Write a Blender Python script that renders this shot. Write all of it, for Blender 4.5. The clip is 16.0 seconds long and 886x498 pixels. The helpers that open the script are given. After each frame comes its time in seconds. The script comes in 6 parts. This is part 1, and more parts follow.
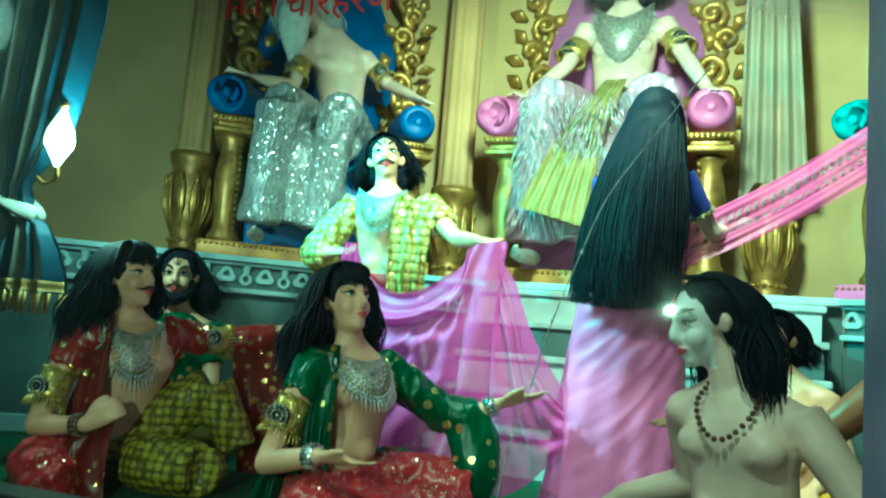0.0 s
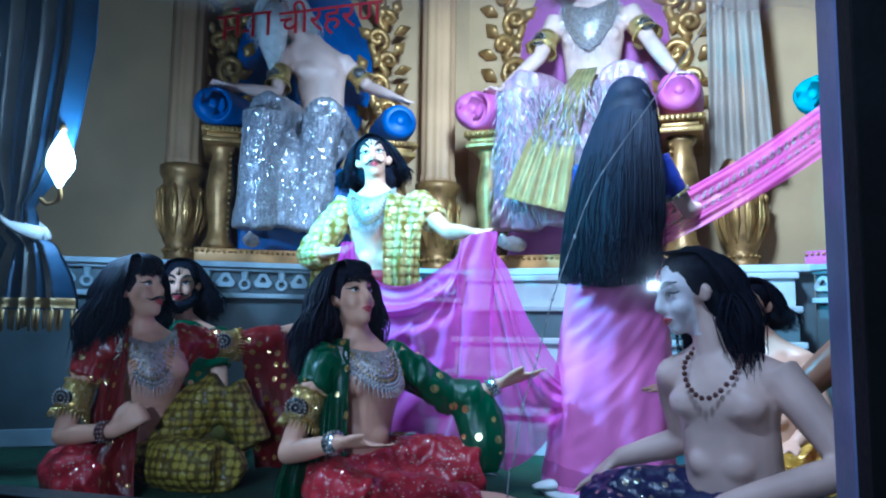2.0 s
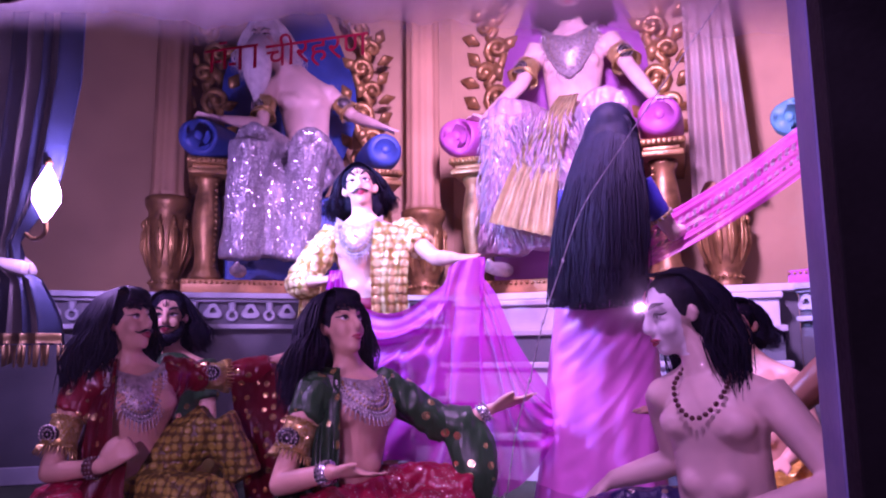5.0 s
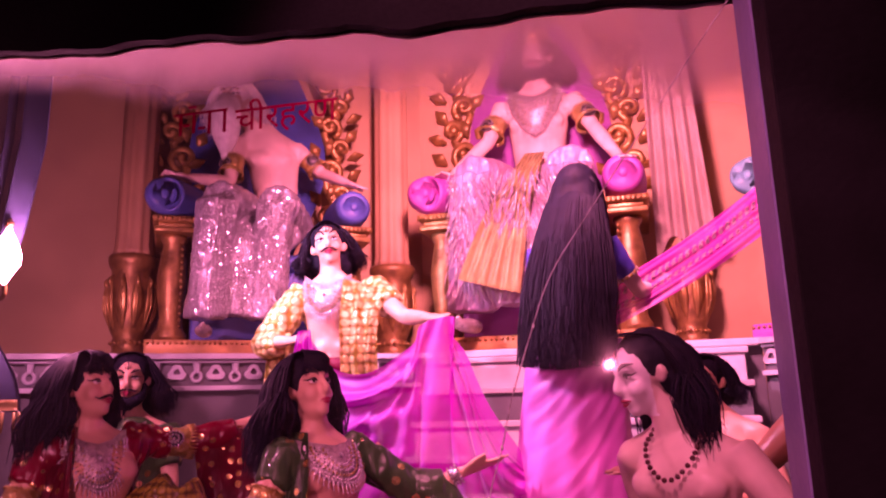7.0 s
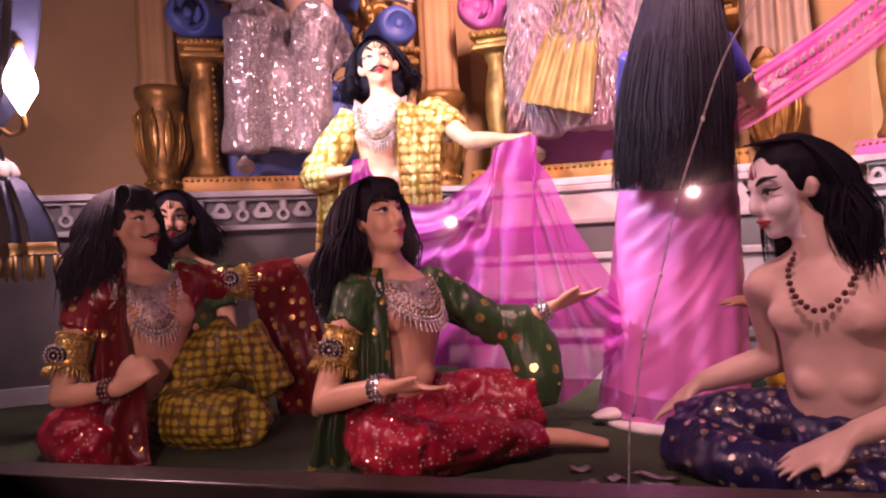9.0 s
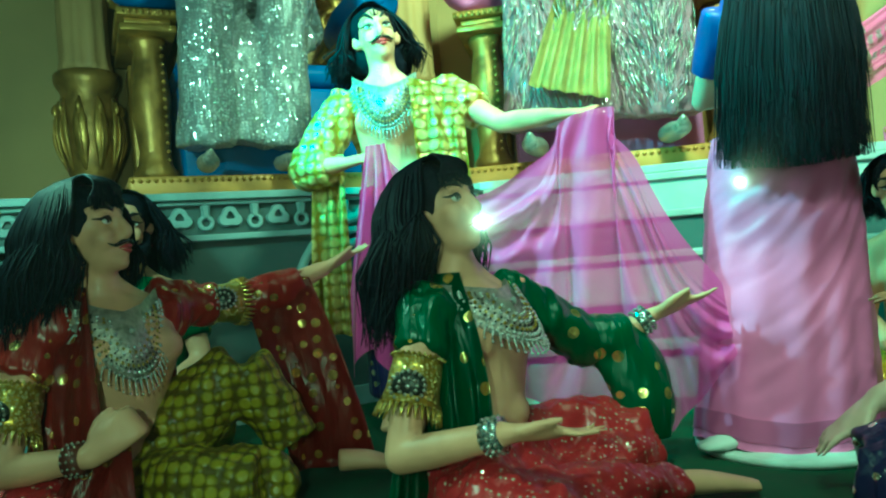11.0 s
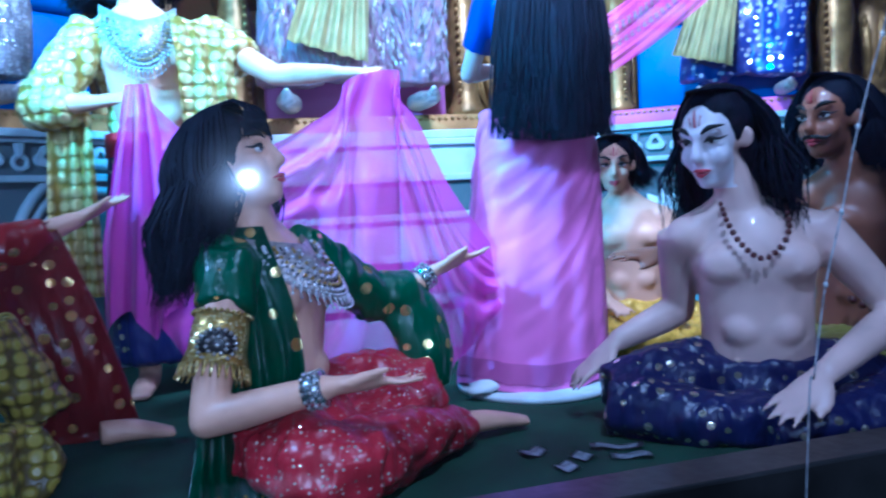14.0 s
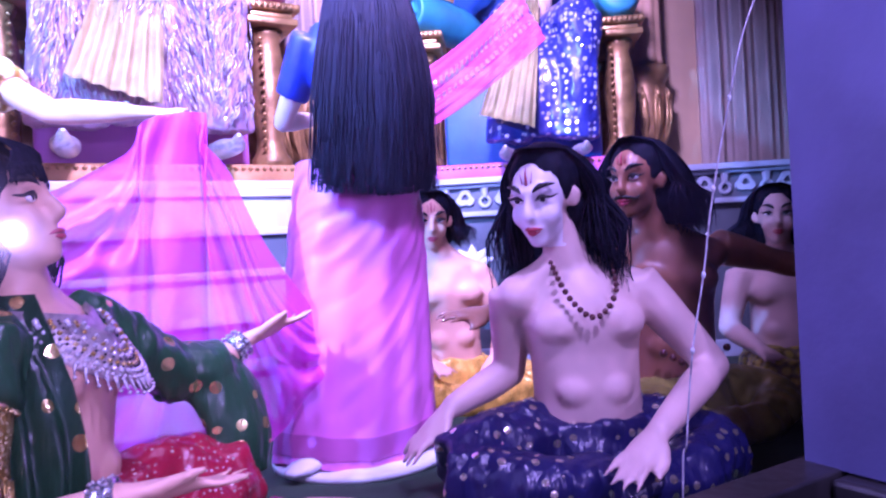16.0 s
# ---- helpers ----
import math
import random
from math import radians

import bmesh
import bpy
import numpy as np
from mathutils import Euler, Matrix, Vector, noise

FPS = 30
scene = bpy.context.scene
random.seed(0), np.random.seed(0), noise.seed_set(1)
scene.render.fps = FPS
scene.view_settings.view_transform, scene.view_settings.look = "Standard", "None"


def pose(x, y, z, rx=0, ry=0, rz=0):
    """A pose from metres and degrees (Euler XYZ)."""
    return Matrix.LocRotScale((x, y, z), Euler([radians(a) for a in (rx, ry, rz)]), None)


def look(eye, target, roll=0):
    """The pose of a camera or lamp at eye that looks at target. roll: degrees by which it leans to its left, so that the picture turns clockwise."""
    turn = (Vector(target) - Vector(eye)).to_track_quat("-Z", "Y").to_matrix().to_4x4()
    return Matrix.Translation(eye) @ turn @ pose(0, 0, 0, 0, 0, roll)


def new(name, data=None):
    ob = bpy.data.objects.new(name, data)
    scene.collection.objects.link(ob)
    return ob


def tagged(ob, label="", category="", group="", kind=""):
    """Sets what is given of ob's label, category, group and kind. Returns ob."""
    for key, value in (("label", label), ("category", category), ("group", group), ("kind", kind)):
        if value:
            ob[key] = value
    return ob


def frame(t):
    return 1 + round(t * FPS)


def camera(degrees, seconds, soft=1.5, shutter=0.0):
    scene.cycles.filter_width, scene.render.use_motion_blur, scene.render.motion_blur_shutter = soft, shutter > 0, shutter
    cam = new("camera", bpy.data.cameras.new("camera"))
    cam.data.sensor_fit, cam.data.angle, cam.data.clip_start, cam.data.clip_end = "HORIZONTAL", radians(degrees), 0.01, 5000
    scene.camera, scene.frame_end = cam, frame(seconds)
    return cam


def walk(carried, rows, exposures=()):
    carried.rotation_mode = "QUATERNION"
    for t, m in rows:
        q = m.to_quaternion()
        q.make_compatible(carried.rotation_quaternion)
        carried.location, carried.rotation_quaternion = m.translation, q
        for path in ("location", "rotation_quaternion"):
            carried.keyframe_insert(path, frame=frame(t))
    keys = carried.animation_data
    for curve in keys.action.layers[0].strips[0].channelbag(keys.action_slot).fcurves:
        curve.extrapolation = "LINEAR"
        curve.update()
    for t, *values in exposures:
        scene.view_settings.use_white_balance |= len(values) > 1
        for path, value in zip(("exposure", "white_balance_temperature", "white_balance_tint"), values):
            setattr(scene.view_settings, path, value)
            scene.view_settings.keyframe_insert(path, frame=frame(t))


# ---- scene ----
cam = camera(63.0, 16.0, 2.1, 0.5)
PATH = [
    (0, (1.034, -0.586, 0.672), (0.15, 1.194, 0.901), 4.7),
    (0.5, (1.059, -0.667, 0.65), (0.196, 1.13, 0.813), 3.1),
    (1, (1.068, -0.715, 0.669), (0.302, 1.121, 0.868), -1.7),
    (1.5, (1.066, -0.783, 0.672), (0.281, 1.042, 0.901), -0.8),
    (2, (1.048, -0.76, 0.652), (0.216, 1.047, 0.863), 0.7),
    (2.5, (1.045, -0.761, 0.657), (0.221, 1.05, 0.864), 0.0),
    (3, (1.051, -0.752, 0.66), (0.245, 1.057, 0.937), -0.6),
    (3.5, (1.045, -0.77, 0.646), (0.238, 1.031, 0.973), 0.1),
    (6, (1.046, -0.782, 0.662), (0.31, 1.058, 0.931), -2.4),
    (6.5, (1.061, -0.782, 0.696), (0.373, 1.047, 1.12), -2.6),
    (7, (1.045, -0.791, 0.683), (0.347, 1.035, 1.105), -1.5),
    (7.5, (1.022, -0.731, 0.671), (0.322, 1.116, 0.986), 1.0),
    (8, (0.888, -0.634, 0.678), (0.267, 1.26, 0.844), -1.6),
    (8.5, (0.78, -0.607, 0.664), (0.133, 1.285, 0.693), -2.6),
    (9, (0.713, -0.509, 0.654), (-0.078, 1.327, 0.65), -2.9),
    (11.5, (-0.072, -0.142, 0.63), (-0.531, 1.805, 0.652), -4.0),
    (12, (-0.119, -0.165, 0.629), (-0.555, 1.785, 0.539), -2.3),
    (12.5, (-0.156, -0.202, 0.63), (-0.528, 1.759, 0.509), -2.1),
    (13, (-0.176, -0.217, 0.629), (-0.335, 1.774, 0.513), -3.2),
    (13.5, (-0.189, -0.2, 0.63), (-0.138, 1.793, 0.473), -3.1),
    (14, (-0.202, -0.188, 0.631), (0.071, 1.789, 0.505), -3.0),
    (14.5, (-0.202, -0.188, 0.626), (0.214, 1.765, 0.5), -2.9),
    (15, (-0.21, -0.173, 0.627), (0.352, 1.742, 0.505), -2.7),
    (15.5, (-0.226, -0.085, 0.645), (0.479, 1.784, 0.566), -3.8),
    (16, (-0.239, -0.002, 0.65), (0.581, 1.822, 0.641), -3.0),
]
# keyed white balance stands in for the lamp's changing colour; exposure follows the phone
EXPOSURES = [(0, 0.5, 4774, -88), (0.5, 0.4, 4284, -94), (1, 0.3, 3876, -50), (2, 0.2, 3849, -6), (2.5, 0.05, 3992, 9), (3, -0.2, 3776, 26), (3.5, -0.25, 3813, 44), (4.6, 0, 5200, 130), (6, -0.15, 7800, 260), (6.5, -0.05, 8400, 272),
             (7, -0.05, 10100, 265), (7.5, -0.15, 14175, 241), (8, -0.25, 19440, 219), (8.5, -0.15, 12500, 170), (9, 0.15, 9500, 105), (10.2, 0.3, 6300, -20), (11.5, 0.25, 4572, -128), (12, 0.3, 3835, -76), (12.5, 0.35, 3589, -36),
             (13.5, 0.45, 3723, -1), (14, 0.35, 3570, 6), (14.5, 0.98, 3798, 2), (15, 0.84, 3661, 25), (15.5, 0.8, 4045, 62), (16, 0.84, 4833, 110)]
walk(cam, [(t, look(eye, target, roll)) for t, eye, target, roll in PATH], EXPOSURES)
# the lens is set above; the picture is a phone's, a little soft
scene.render.film_transparent = False

# ---------------------------------------------------------------- light
world = bpy.data.worlds.new("night")
scene.world = world
world.use_nodes = True
world.node_tree.nodes["Background"].inputs[0].default_value = (0.02, 0.022, 0.03, 1)
world.node_tree.nodes["Background"].inputs[1].default_value = 0.35


def lamp(name, kind, where, power, colour, target=None, size=0.1, cone=60.0, blend_edge=0.4):
    data = bpy.data.lights.new(name, kind)
    data.energy, data.color = power, colour
    if kind == "AREA":
        data.shape, data.size = "DISK", size
    else:
        data.shadow_soft_size = size
    if kind == "SPOT":
        data.spot_size, data.spot_blend = radians(cone), blend_edge
    ob = new(name, data)
    ob.matrix_world = look(where, target) if target else Matrix.Translation(where)
    return ob


LANTERN = Vector((-1.80, 1.38, 1.36))
# the colour-changing lantern by the curtain, the tube behind the fascia
lamp("lantern_light", "POINT", LANTERN + Vector((0.10, 0.02, 0)), 25, (0.90, 0.95, 1.0), size=0.05)
lamp("stage_spot", "SPOT", (-1.35, 1.42, 1.98), 250, (0.37, 0.94, 1.0), (-0.15, 2.8, 1.20), size=0.025, cone=74, blend_edge=0.35)
lamp("canopy_light", "SPOT", (0.42, 1.40, 2.75), 500, (1.0, 0.93, 0.86), (0.42, 3.5, 1.73), size=0.22, cone=120, blend_edge=0.7)
# soft fill added on the visitors' side; no lamp is seen there
lamp("hall_side_fill", "AREA", (-2.9, -0.35, 2.2), 3.0, (0.97, 0.97, 1.0), (0.5, 1.7, 0.5), size=0.5)
# unseen overhead spot, added to brighten the seated statues at the front
lamp("overhead_fill", "SPOT", (0.35, -0.90, 3.95), 250, (1.0, 0.90, 0.88), (0.66, 1.65, 0.45), size=0.15, cone=40, blend_edge=0.7)
# two added fixed lamps replace the one phone torch that moves with the camera
lamp("phone_torch_late", "SPOT", (-0.13, -0.33, 0.755), 36, (1.0, 0.88, 0.82), (-0.614, 1.014, 0.62), size=0.014, cone=56, blend_edge=0.25)
lamp("phone_torch_early", "SPOT", (1.03, -0.80, 0.86), 22, (1.0, 0.88, 0.82), (0.99, 1.239, 0.66), size=0.012, cone=48, blend_edge=0.25)


# ---------------------------------------------------------------- materials
def shader(name):
    m = bpy.data.materials.new(name)
    m.use_nodes = True
    nt = m.node_tree
    return m, nt, nt.nodes["Principled BSDF"]


def node(nt, kind, **values):
    n = nt.nodes.new(kind)
    for key, value in values.items():
        n.inputs[key.replace("_", " ")].default_value = value
    return n


def rgb(c, k=1.0):
    return (min(c[0] * k, 1), min(c[1] * k, 1), min(c[2] * k, 1), 1)


def surface(name, colour, rough=0.5, metal=0.0, vary=0.22, scale=6.0, grain=70.0, bump=0.15, coat=0.0, dirt=None, stretch=None, gloss=0.5):
    """A paint, cloth or stone with stains at one scale and grain at another."""
    m, nt, b = shader(name)
    co = nt.nodes.new("ShaderNodeTexCoord")
    src = co.outputs["Object"]
    if stretch:
        mp = nt.nodes.new("ShaderNodeMapping")
        mp.inputs["Scale"].default_value = stretch
        nt.links.new(src, mp.inputs["Vector"])
        src = mp.outputs["Vector"]
    big, fine = node(nt, "ShaderNodeTexNoise", Scale=scale, Detail=5.0), node(nt, "ShaderNodeTexNoise", Scale=grain, Detail=4.0)
    nt.links.new(src, big.inputs["Vector"]), nt.links.new(src, fine.inputs["Vector"])
    mix = nt.nodes.new("ShaderNodeMix")
    mix.data_type = "RGBA"
    mix.inputs[6].default_value = rgb(dirt) if dirt else rgb(colour, 1 - vary)
    mix.inputs[7].default_value = rgb(colour, 1 + vary * 0.5)
    ramp = nt.nodes.new("ShaderNodeMapRange")
    ramp.inputs[1].default_value, ramp.inputs[2].default_value = 0.32, 0.62
    nt.links.new(big.outputs[0], ramp.inputs[0]), nt.links.new(ramp.outputs[0], mix.inputs[0])
    nt.links.new(mix.outputs[2], b.inputs["Base Color"])
    rr = nt.nodes.new("ShaderNodeMapRange")
    rr.inputs[3].default_value, rr.inputs[4].default_value = max(rough - 0.12, 0.03), min(rough + 0.12, 1)
    nt.links.new(fine.outputs[0], rr.inputs[0]), nt.links.new(rr.outputs[0], b.inputs["Roughness"])
    bp = node(nt, "ShaderNodeBump", Strength=bump, Distance=0.01)
    nt.links.new(fine.outputs[0], bp.inputs["Height"]), nt.links.new(bp.outputs[0], b.inputs["Normal"])
    b.inputs["Metallic"].default_value, b.inputs["Coat Weight"].default_value = metal, coat
    b.inputs["Specular IOR Level"].default_value = gloss
    return m


def spangled(name, colour, dots, scale=60.0, size=0.3, base_rough=0.45, tilt=0.7, base_metal=0.0, keep=0.0, foil=0.55, creases=0.0):
    """Cloth sewn with sequins or woven with metal dots, each dot tilted its own way. keep: the share of dots left out."""
    m, nt, b = shader(name)
    co = nt.nodes.new("ShaderNodeTexCoord")
    v = node(nt, "ShaderNodeTexVoronoi", Scale=scale, Randomness=0.55)
    fine = node(nt, "ShaderNodeTexNoise", Scale=14.0, Detail=5.0)
    nt.links.new(co.outputs["Object"], v.inputs["Vector"]), nt.links.new(co.outputs["Object"], fine.inputs["Vector"])
    less = nt.nodes.new("ShaderNodeMath")
    less.operation, less.inputs[1].default_value = "LESS_THAN", size
    nt.links.new(v.outputs["Distance"], less.inputs[0])
    sep = nt.nodes.new("ShaderNodeSeparateColor")
    nt.links.new(v.outputs["Color"], sep.inputs[0])
    some = nt.nodes.new("ShaderNodeMath")
    some.operation, some.inputs[1].default_value = "GREATER_THAN", keep
    nt.links.new(sep.outputs[0], some.inputs[0])
    both = nt.nodes.new("ShaderNodeMath")
    both.operation = "MULTIPLY"
    nt.links.new(less.outputs[0], both.inputs[0]), nt.links.new(some.outputs[0], both.inputs[1])
    cloth = nt.nodes.new("ShaderNodeMix")
    cloth.data_type = "RGBA"
    cloth.inputs[6].default_value, cloth.inputs[7].default_value = rgb(colour, 0.6), rgb(colour, 1.25)
    nt.links.new(fine.outputs[0], cloth.inputs[0])
    mix = nt.nodes.new("ShaderNodeMix")
    mix.data_type = "RGBA"
    mix.inputs[7].default_value = rgb(dots)
    nt.links.new(both.outputs[0], mix.inputs[0]), nt.links.new(cloth.outputs[2], mix.inputs[6])
    nt.links.new(mix.outputs[2], b.inputs["Base Color"])
    for slot, lo, hi in (("Metallic", base_metal, foil), ("Roughness", base_rough, 0.22)):
        r = nt.nodes.new("ShaderNodeMapRange")
        r.inputs[3].default_value, r.inputs[4].default_value = lo, hi
        nt.links.new(both.outputs[0], r.inputs[0]), nt.links.new(r.outputs[0], b.inputs[slot])
    geo = nt.nodes.new("ShaderNodeNewGeometry")
    off, mul, add, nrm = (nt.nodes.new("ShaderNodeVectorMath") for _ in range(4))
    off.operation, mul.operation, add.operation, nrm.operation = "SUBTRACT", "SCALE", "ADD", "NORMALIZE"
    off.inputs[1].default_value = (0.5, 0.5, 0.5)
    sc = nt.nodes.new("ShaderNodeMath")
    sc.operation, sc.inputs[1].default_value = "MULTIPLY", tilt
    nt.links.new(both.outputs[0], sc.inputs[0])
    nt.links.new(v.outputs["Color"], off.inputs[0]), nt.links.new(off.outputs[0], mul.inputs[0]), nt.links.new(sc.outputs[0], mul.inputs["Scale"])
    stretch, crease = nt.nodes.new("ShaderNodeMapping"), node(nt, "ShaderNodeTexNoise", Scale=creases, Detail=3.0)
    stretch.inputs["Scale"].default_value = (1.0, 1.0, 0.22)
    fold = node(nt, "ShaderNodeBump", Strength=0.55, Distance=0.02)
    nt.links.new(co.outputs["Object"], stretch.inputs["Vector"]), nt.links.new(stretch.outputs["Vector"], crease.inputs["Vector"])
    nt.links.new(crease.outputs[0], fold.inputs["Height"])
    nt.links.new(mul.outputs[0], add.inputs[0]), nt.links.new((fold if creases else geo).outputs["Normal"], add.inputs[1]), nt.links.new(add.outputs[0], nrm.inputs[0])
    nt.links.new(nrm.outputs[0], b.inputs["Normal"])
    return m


def quilted(name, light, dark, scale=26.0, metal=0.0, rough=0.4, shine=None):
    """Satin stitched into rows of small puffed scales, with dark seams between; shine: a share of scales are bare metal."""
    m, nt, b = shader(name)
    co = nt.nodes.new("ShaderNodeTexCoord")
    v, fine = node(nt, "ShaderNodeTexVoronoi", Scale=scale, Randomness=0.12), node(nt, "ShaderNodeTexNoise", Scale=9.0, Detail=5.0)
    nt.links.new(co.outputs["Object"], v.inputs["Vector"]), nt.links.new(co.outputs["Object"], fine.inputs["Vector"])
    seam = nt.nodes.new("ShaderNodeMapRange")
    seam.inputs[1].default_value, seam.inputs[2].default_value, seam.inputs[3].default_value, seam.inputs[4].default_value = 0.38, 0.62, 1.0, 0.0
    nt.links.new(v.outputs["Distance"], seam.inputs[0])
    tone, mix = nt.nodes.new("ShaderNodeMix"), nt.nodes.new("ShaderNodeMix")
    tone.data_type = mix.data_type = "RGBA"
    tone.inputs[6].default_value, tone.inputs[7].default_value = rgb(light, 0.75), rgb(light, 1.2)
    nt.links.new(fine.outputs[0], tone.inputs[0])
    mix.inputs[6].default_value = rgb(dark)
    nt.links.new(seam.outputs[0], mix.inputs[0]), nt.links.new(tone.outputs[2], mix.inputs[7])
    nt.links.new(mix.outputs[2], b.inputs["Base Color"])
    b.inputs["Roughness"].default_value, b.inputs["Metallic"].default_value = rough, metal
    bp = node(nt, "ShaderNodeBump", Strength=0.6, Distance=0.012)
    nt.links.new(seam.outputs[0], bp.inputs["Height"]), nt.links.new(bp.outputs[0], b.inputs["Normal"])
    return m


def sheer(name, colour, clear=0.35, rough=0.45):
    """Thin see-through cloth: denser where it folds away from a woven grain."""
    m, nt, b = shader(name)
    co = nt.nodes.new("ShaderNodeTexCoord")
    n1 = node(nt, "ShaderNodeTexNoise", Scale=9.0, Detail=4.0)
    nt.links.new(co.outputs["Object"], n1.inputs["Vector"])
    mix = nt.nodes.new("ShaderNodeMix")
    mix.data_type = "RGBA"
    mix.inputs[6].default_value, mix.inputs[7].default_value = rgb(colour, 0.8), rgb(colour, 1.15)
    nt.links.new(n1.outputs[0], mix.inputs[0]), nt.links.new(mix.outputs[2], b.inputs["Base Color"])
    b.inputs["Roughness"].default_value = rough
    b.inputs["Sheen Weight"].default_value = 0.4
    tr, tl, ms, m2 = nt.nodes.new("ShaderNodeBsdfTransparent"), nt.nodes.new("ShaderNodeBsdfTranslucent"), nt.nodes.new("ShaderNodeMixShader"), nt.nodes.new("ShaderNodeMixShader")
    nt.links.new(mix.outputs[2], tl.inputs[0])
    ms.inputs[0].default_value = 0.35
    nt.links.new(b.outputs[0], ms.inputs[1]), nt.links.new(tl.outputs[0], ms.inputs[2])
    m2.inputs[0].default_value = clear
    nt.links.new(ms.outputs[0], m2.inputs[1]), nt.links.new(tr.outputs[0], m2.inputs[2])
    nt.links.new(m2.outputs[0], nt.nodes["Material Output"].inputs[0])
    return m


def glow(name, colour, strength):
    m, nt, b = shader(name)
    b.inputs["Base Color"].default_value = rgb(colour)
    b.inputs["Emission Color"].default_value, b.inputs["Emission Strength"].default_value = rgb(colour), strength
    return m


SKIN = surface("painted_skin", (0.64, 0.38, 0.25), 0.46, vary=0.2, scale=7, grain=120, bump=0.03, coat=0.15)
SKIN_PALE = surface("pale_painted_skin", (0.68, 0.49, 0.41), 0.46, vary=0.2, scale=7, grain=120, bump=0.03, coat=0.15)
SKIN_BROWN = surface("brown_painted_skin", (0.27, 0.115, 0.062), 0.38, vary=0.28, scale=7, grain=120, bump=0.03, coat=0.2)
FACE_WHITE = surface("white_face_paint", (0.82, 0.76, 0.78), 0.4, vary=0.06, scale=9, grain=120, bump=0.02)
HAIR = surface("black_wig_hair", (0.008, 0.009, 0.018), 0.58, vary=0.4, scale=20, grain=200, bump=0.2, stretch=(4, 4, 0.4), gloss=0.08)
WHITE_HAIR = surface("white_wool_hair", (0.75, 0.74, 0.72), 0.8, scale=15, bump=0.5)
INK = surface("black_paint", (0.015, 0.012, 0.012), 0.4)
EYE = surface("eye_white", (0.8, 0.78, 0.74), 0.25, vary=0.05)
LIP = surface("red_lip_paint", (0.42, 0.05, 0.07), 0.35)
GOLD = surface("gold_paint", (0.42, 0.25, 0.07), 0.36, metal=0.55, vary=0.45, scale=9, grain=50, bump=0.25)
GOLD_DARK = surface("antique_gold_paint", (0.30, 0.17, 0.05), 0.42, metal=0.5, vary=0.5, scale=11, grain=50, bump=0.3)
ORANGE_GOLD = surface("orange_gold_plaster", (0.45, 0.24, 0.07), 0.5, metal=0.15, vary=0.35, scale=8)
WALL = surface("ochre_wall_paint", (0.50, 0.34, 0.16), 0.7, vary=0.18, scale=1.6, grain=90, bump=0.12)
PILASTER = surface("peach_pilaster_paint", (0.58, 0.36, 0.17), 0.6, vary=0.22, scale=2.0, grain=60, bump=0.12)
DRAPE = surface("cream_drape", (0.62, 0.52, 0.42), 0.55, vary=0.2, scale=3, grain=140, bump=0.1)
PLINTH = surface("slate_plinth_paint", (0.085, 0.105, 0.115), 0.55, vary=0.35, scale=2.5, grain=60, bump=0.15)
MOULDING = surface("blue_grey_moulding", (0.34, 0.40, 0.44), 0.55, vary=0.25, scale=7, grain=70, bump=0.15)
STEP = surface("grey_white_step_stone", (0.42, 0.42, 0.44), 0.5, vary=0.35, scale=3.5, grain=40, bump=0.12)
LOTUS = surface("white_petal_paint", (0.62, 0.64, 0.64), 0.5, vary=0.2, scale=9)
CARPET = surface("dark_green_carpet", (0.018, 0.050, 0.022), 0.9, vary=0.5, scale=5, grain=260, bump=0.6)
DARK_BOARD = surface("dark_board", (0.005, 0.005, 0.006), 0.75, vary=0.5, scale=4, grain=60, gloss=0.12)
SILL = surface("black_sill_paint", (0.022, 0.021, 0.021), 0.35, vary=0.5, scale=6, grain=40, bump=0.1)
# the blue of the coloured light is put into the post's base colour
POST = surface("blue_lit_post_paint", (0.145, 0.155, 0.32), 0.5, vary=0.3, scale=2.5, grain=40, bump=0.12)
CURTAIN_BLUE = surface("blue_curtain_cloth", (0.035, 0.075, 0.15), 0.55, vary=0.4, scale=4, grain=160)
CURTAIN_CREAM = surface("cream_curtain_stripe", (0.34, 0.33, 0.30), 0.55, vary=0.25, scale=4, grain=160)
FRINGE = surface("gold_fringe", (0.36, 0.24, 0.08), 0.5, metal=0.3, scale=20)
BLUE_VELVET = surface("blue_cushion", (0.03, 0.10, 0.36), 0.5, vary=0.3, scale=5, grain=200, bump=0.1)
TEAL_VELVET = surface("teal_cushion", (0.02, 0.27, 0.33), 0.5, vary=0.3, scale=5, grain=200, bump=0.1)
PINK_VELVET = surface("pink_cushion", (0.50, 0.12, 0.36), 0.5, vary=0.25, scale=5, grain=200, bump=0.1)
VIOLET_VELVET = surface("violet_pink_panel", (0.46, 0.16, 0.44), 0.55, vary=0.2, scale=3, grain=200, bump=0.1)
SARI = sheer("pink_chiffon", (0.76, 0.08, 0.56), 0.24)
SARI_DENSE = surface("pink_sari_cloth", (0.80, 0.22, 0.60), 0.42, vary=0.18, scale=4, grain=220, bump=0.08)
SARI_BAND = sheer("pink_brocade_veil", (0.64, 0.09, 0.38), 0.25, 0.35)
RED_BROCADE = spangled("red_brocade", (0.22, 0.012, 0.014), (0.95, 0.62, 0.25), 20, 0.30, 0.30, 0.7, keep=0.1, foil=0.85, creases=26.0)
RED_SEQUIN = spangled("red_sequin_cloth", (0.36, 0.018, 0.035), (0.95, 0.72, 0.62), 74, 0.27, 0.32, 1.1, keep=0.30, creases=16.0)
GREEN_BROCADE = spangled("green_brocade", (0.014, 0.075, 0.028), (0.85, 0.74, 0.28), 18, 0.30, 0.30, 0.7, keep=0.25, foil=0.85, creases=26.0)
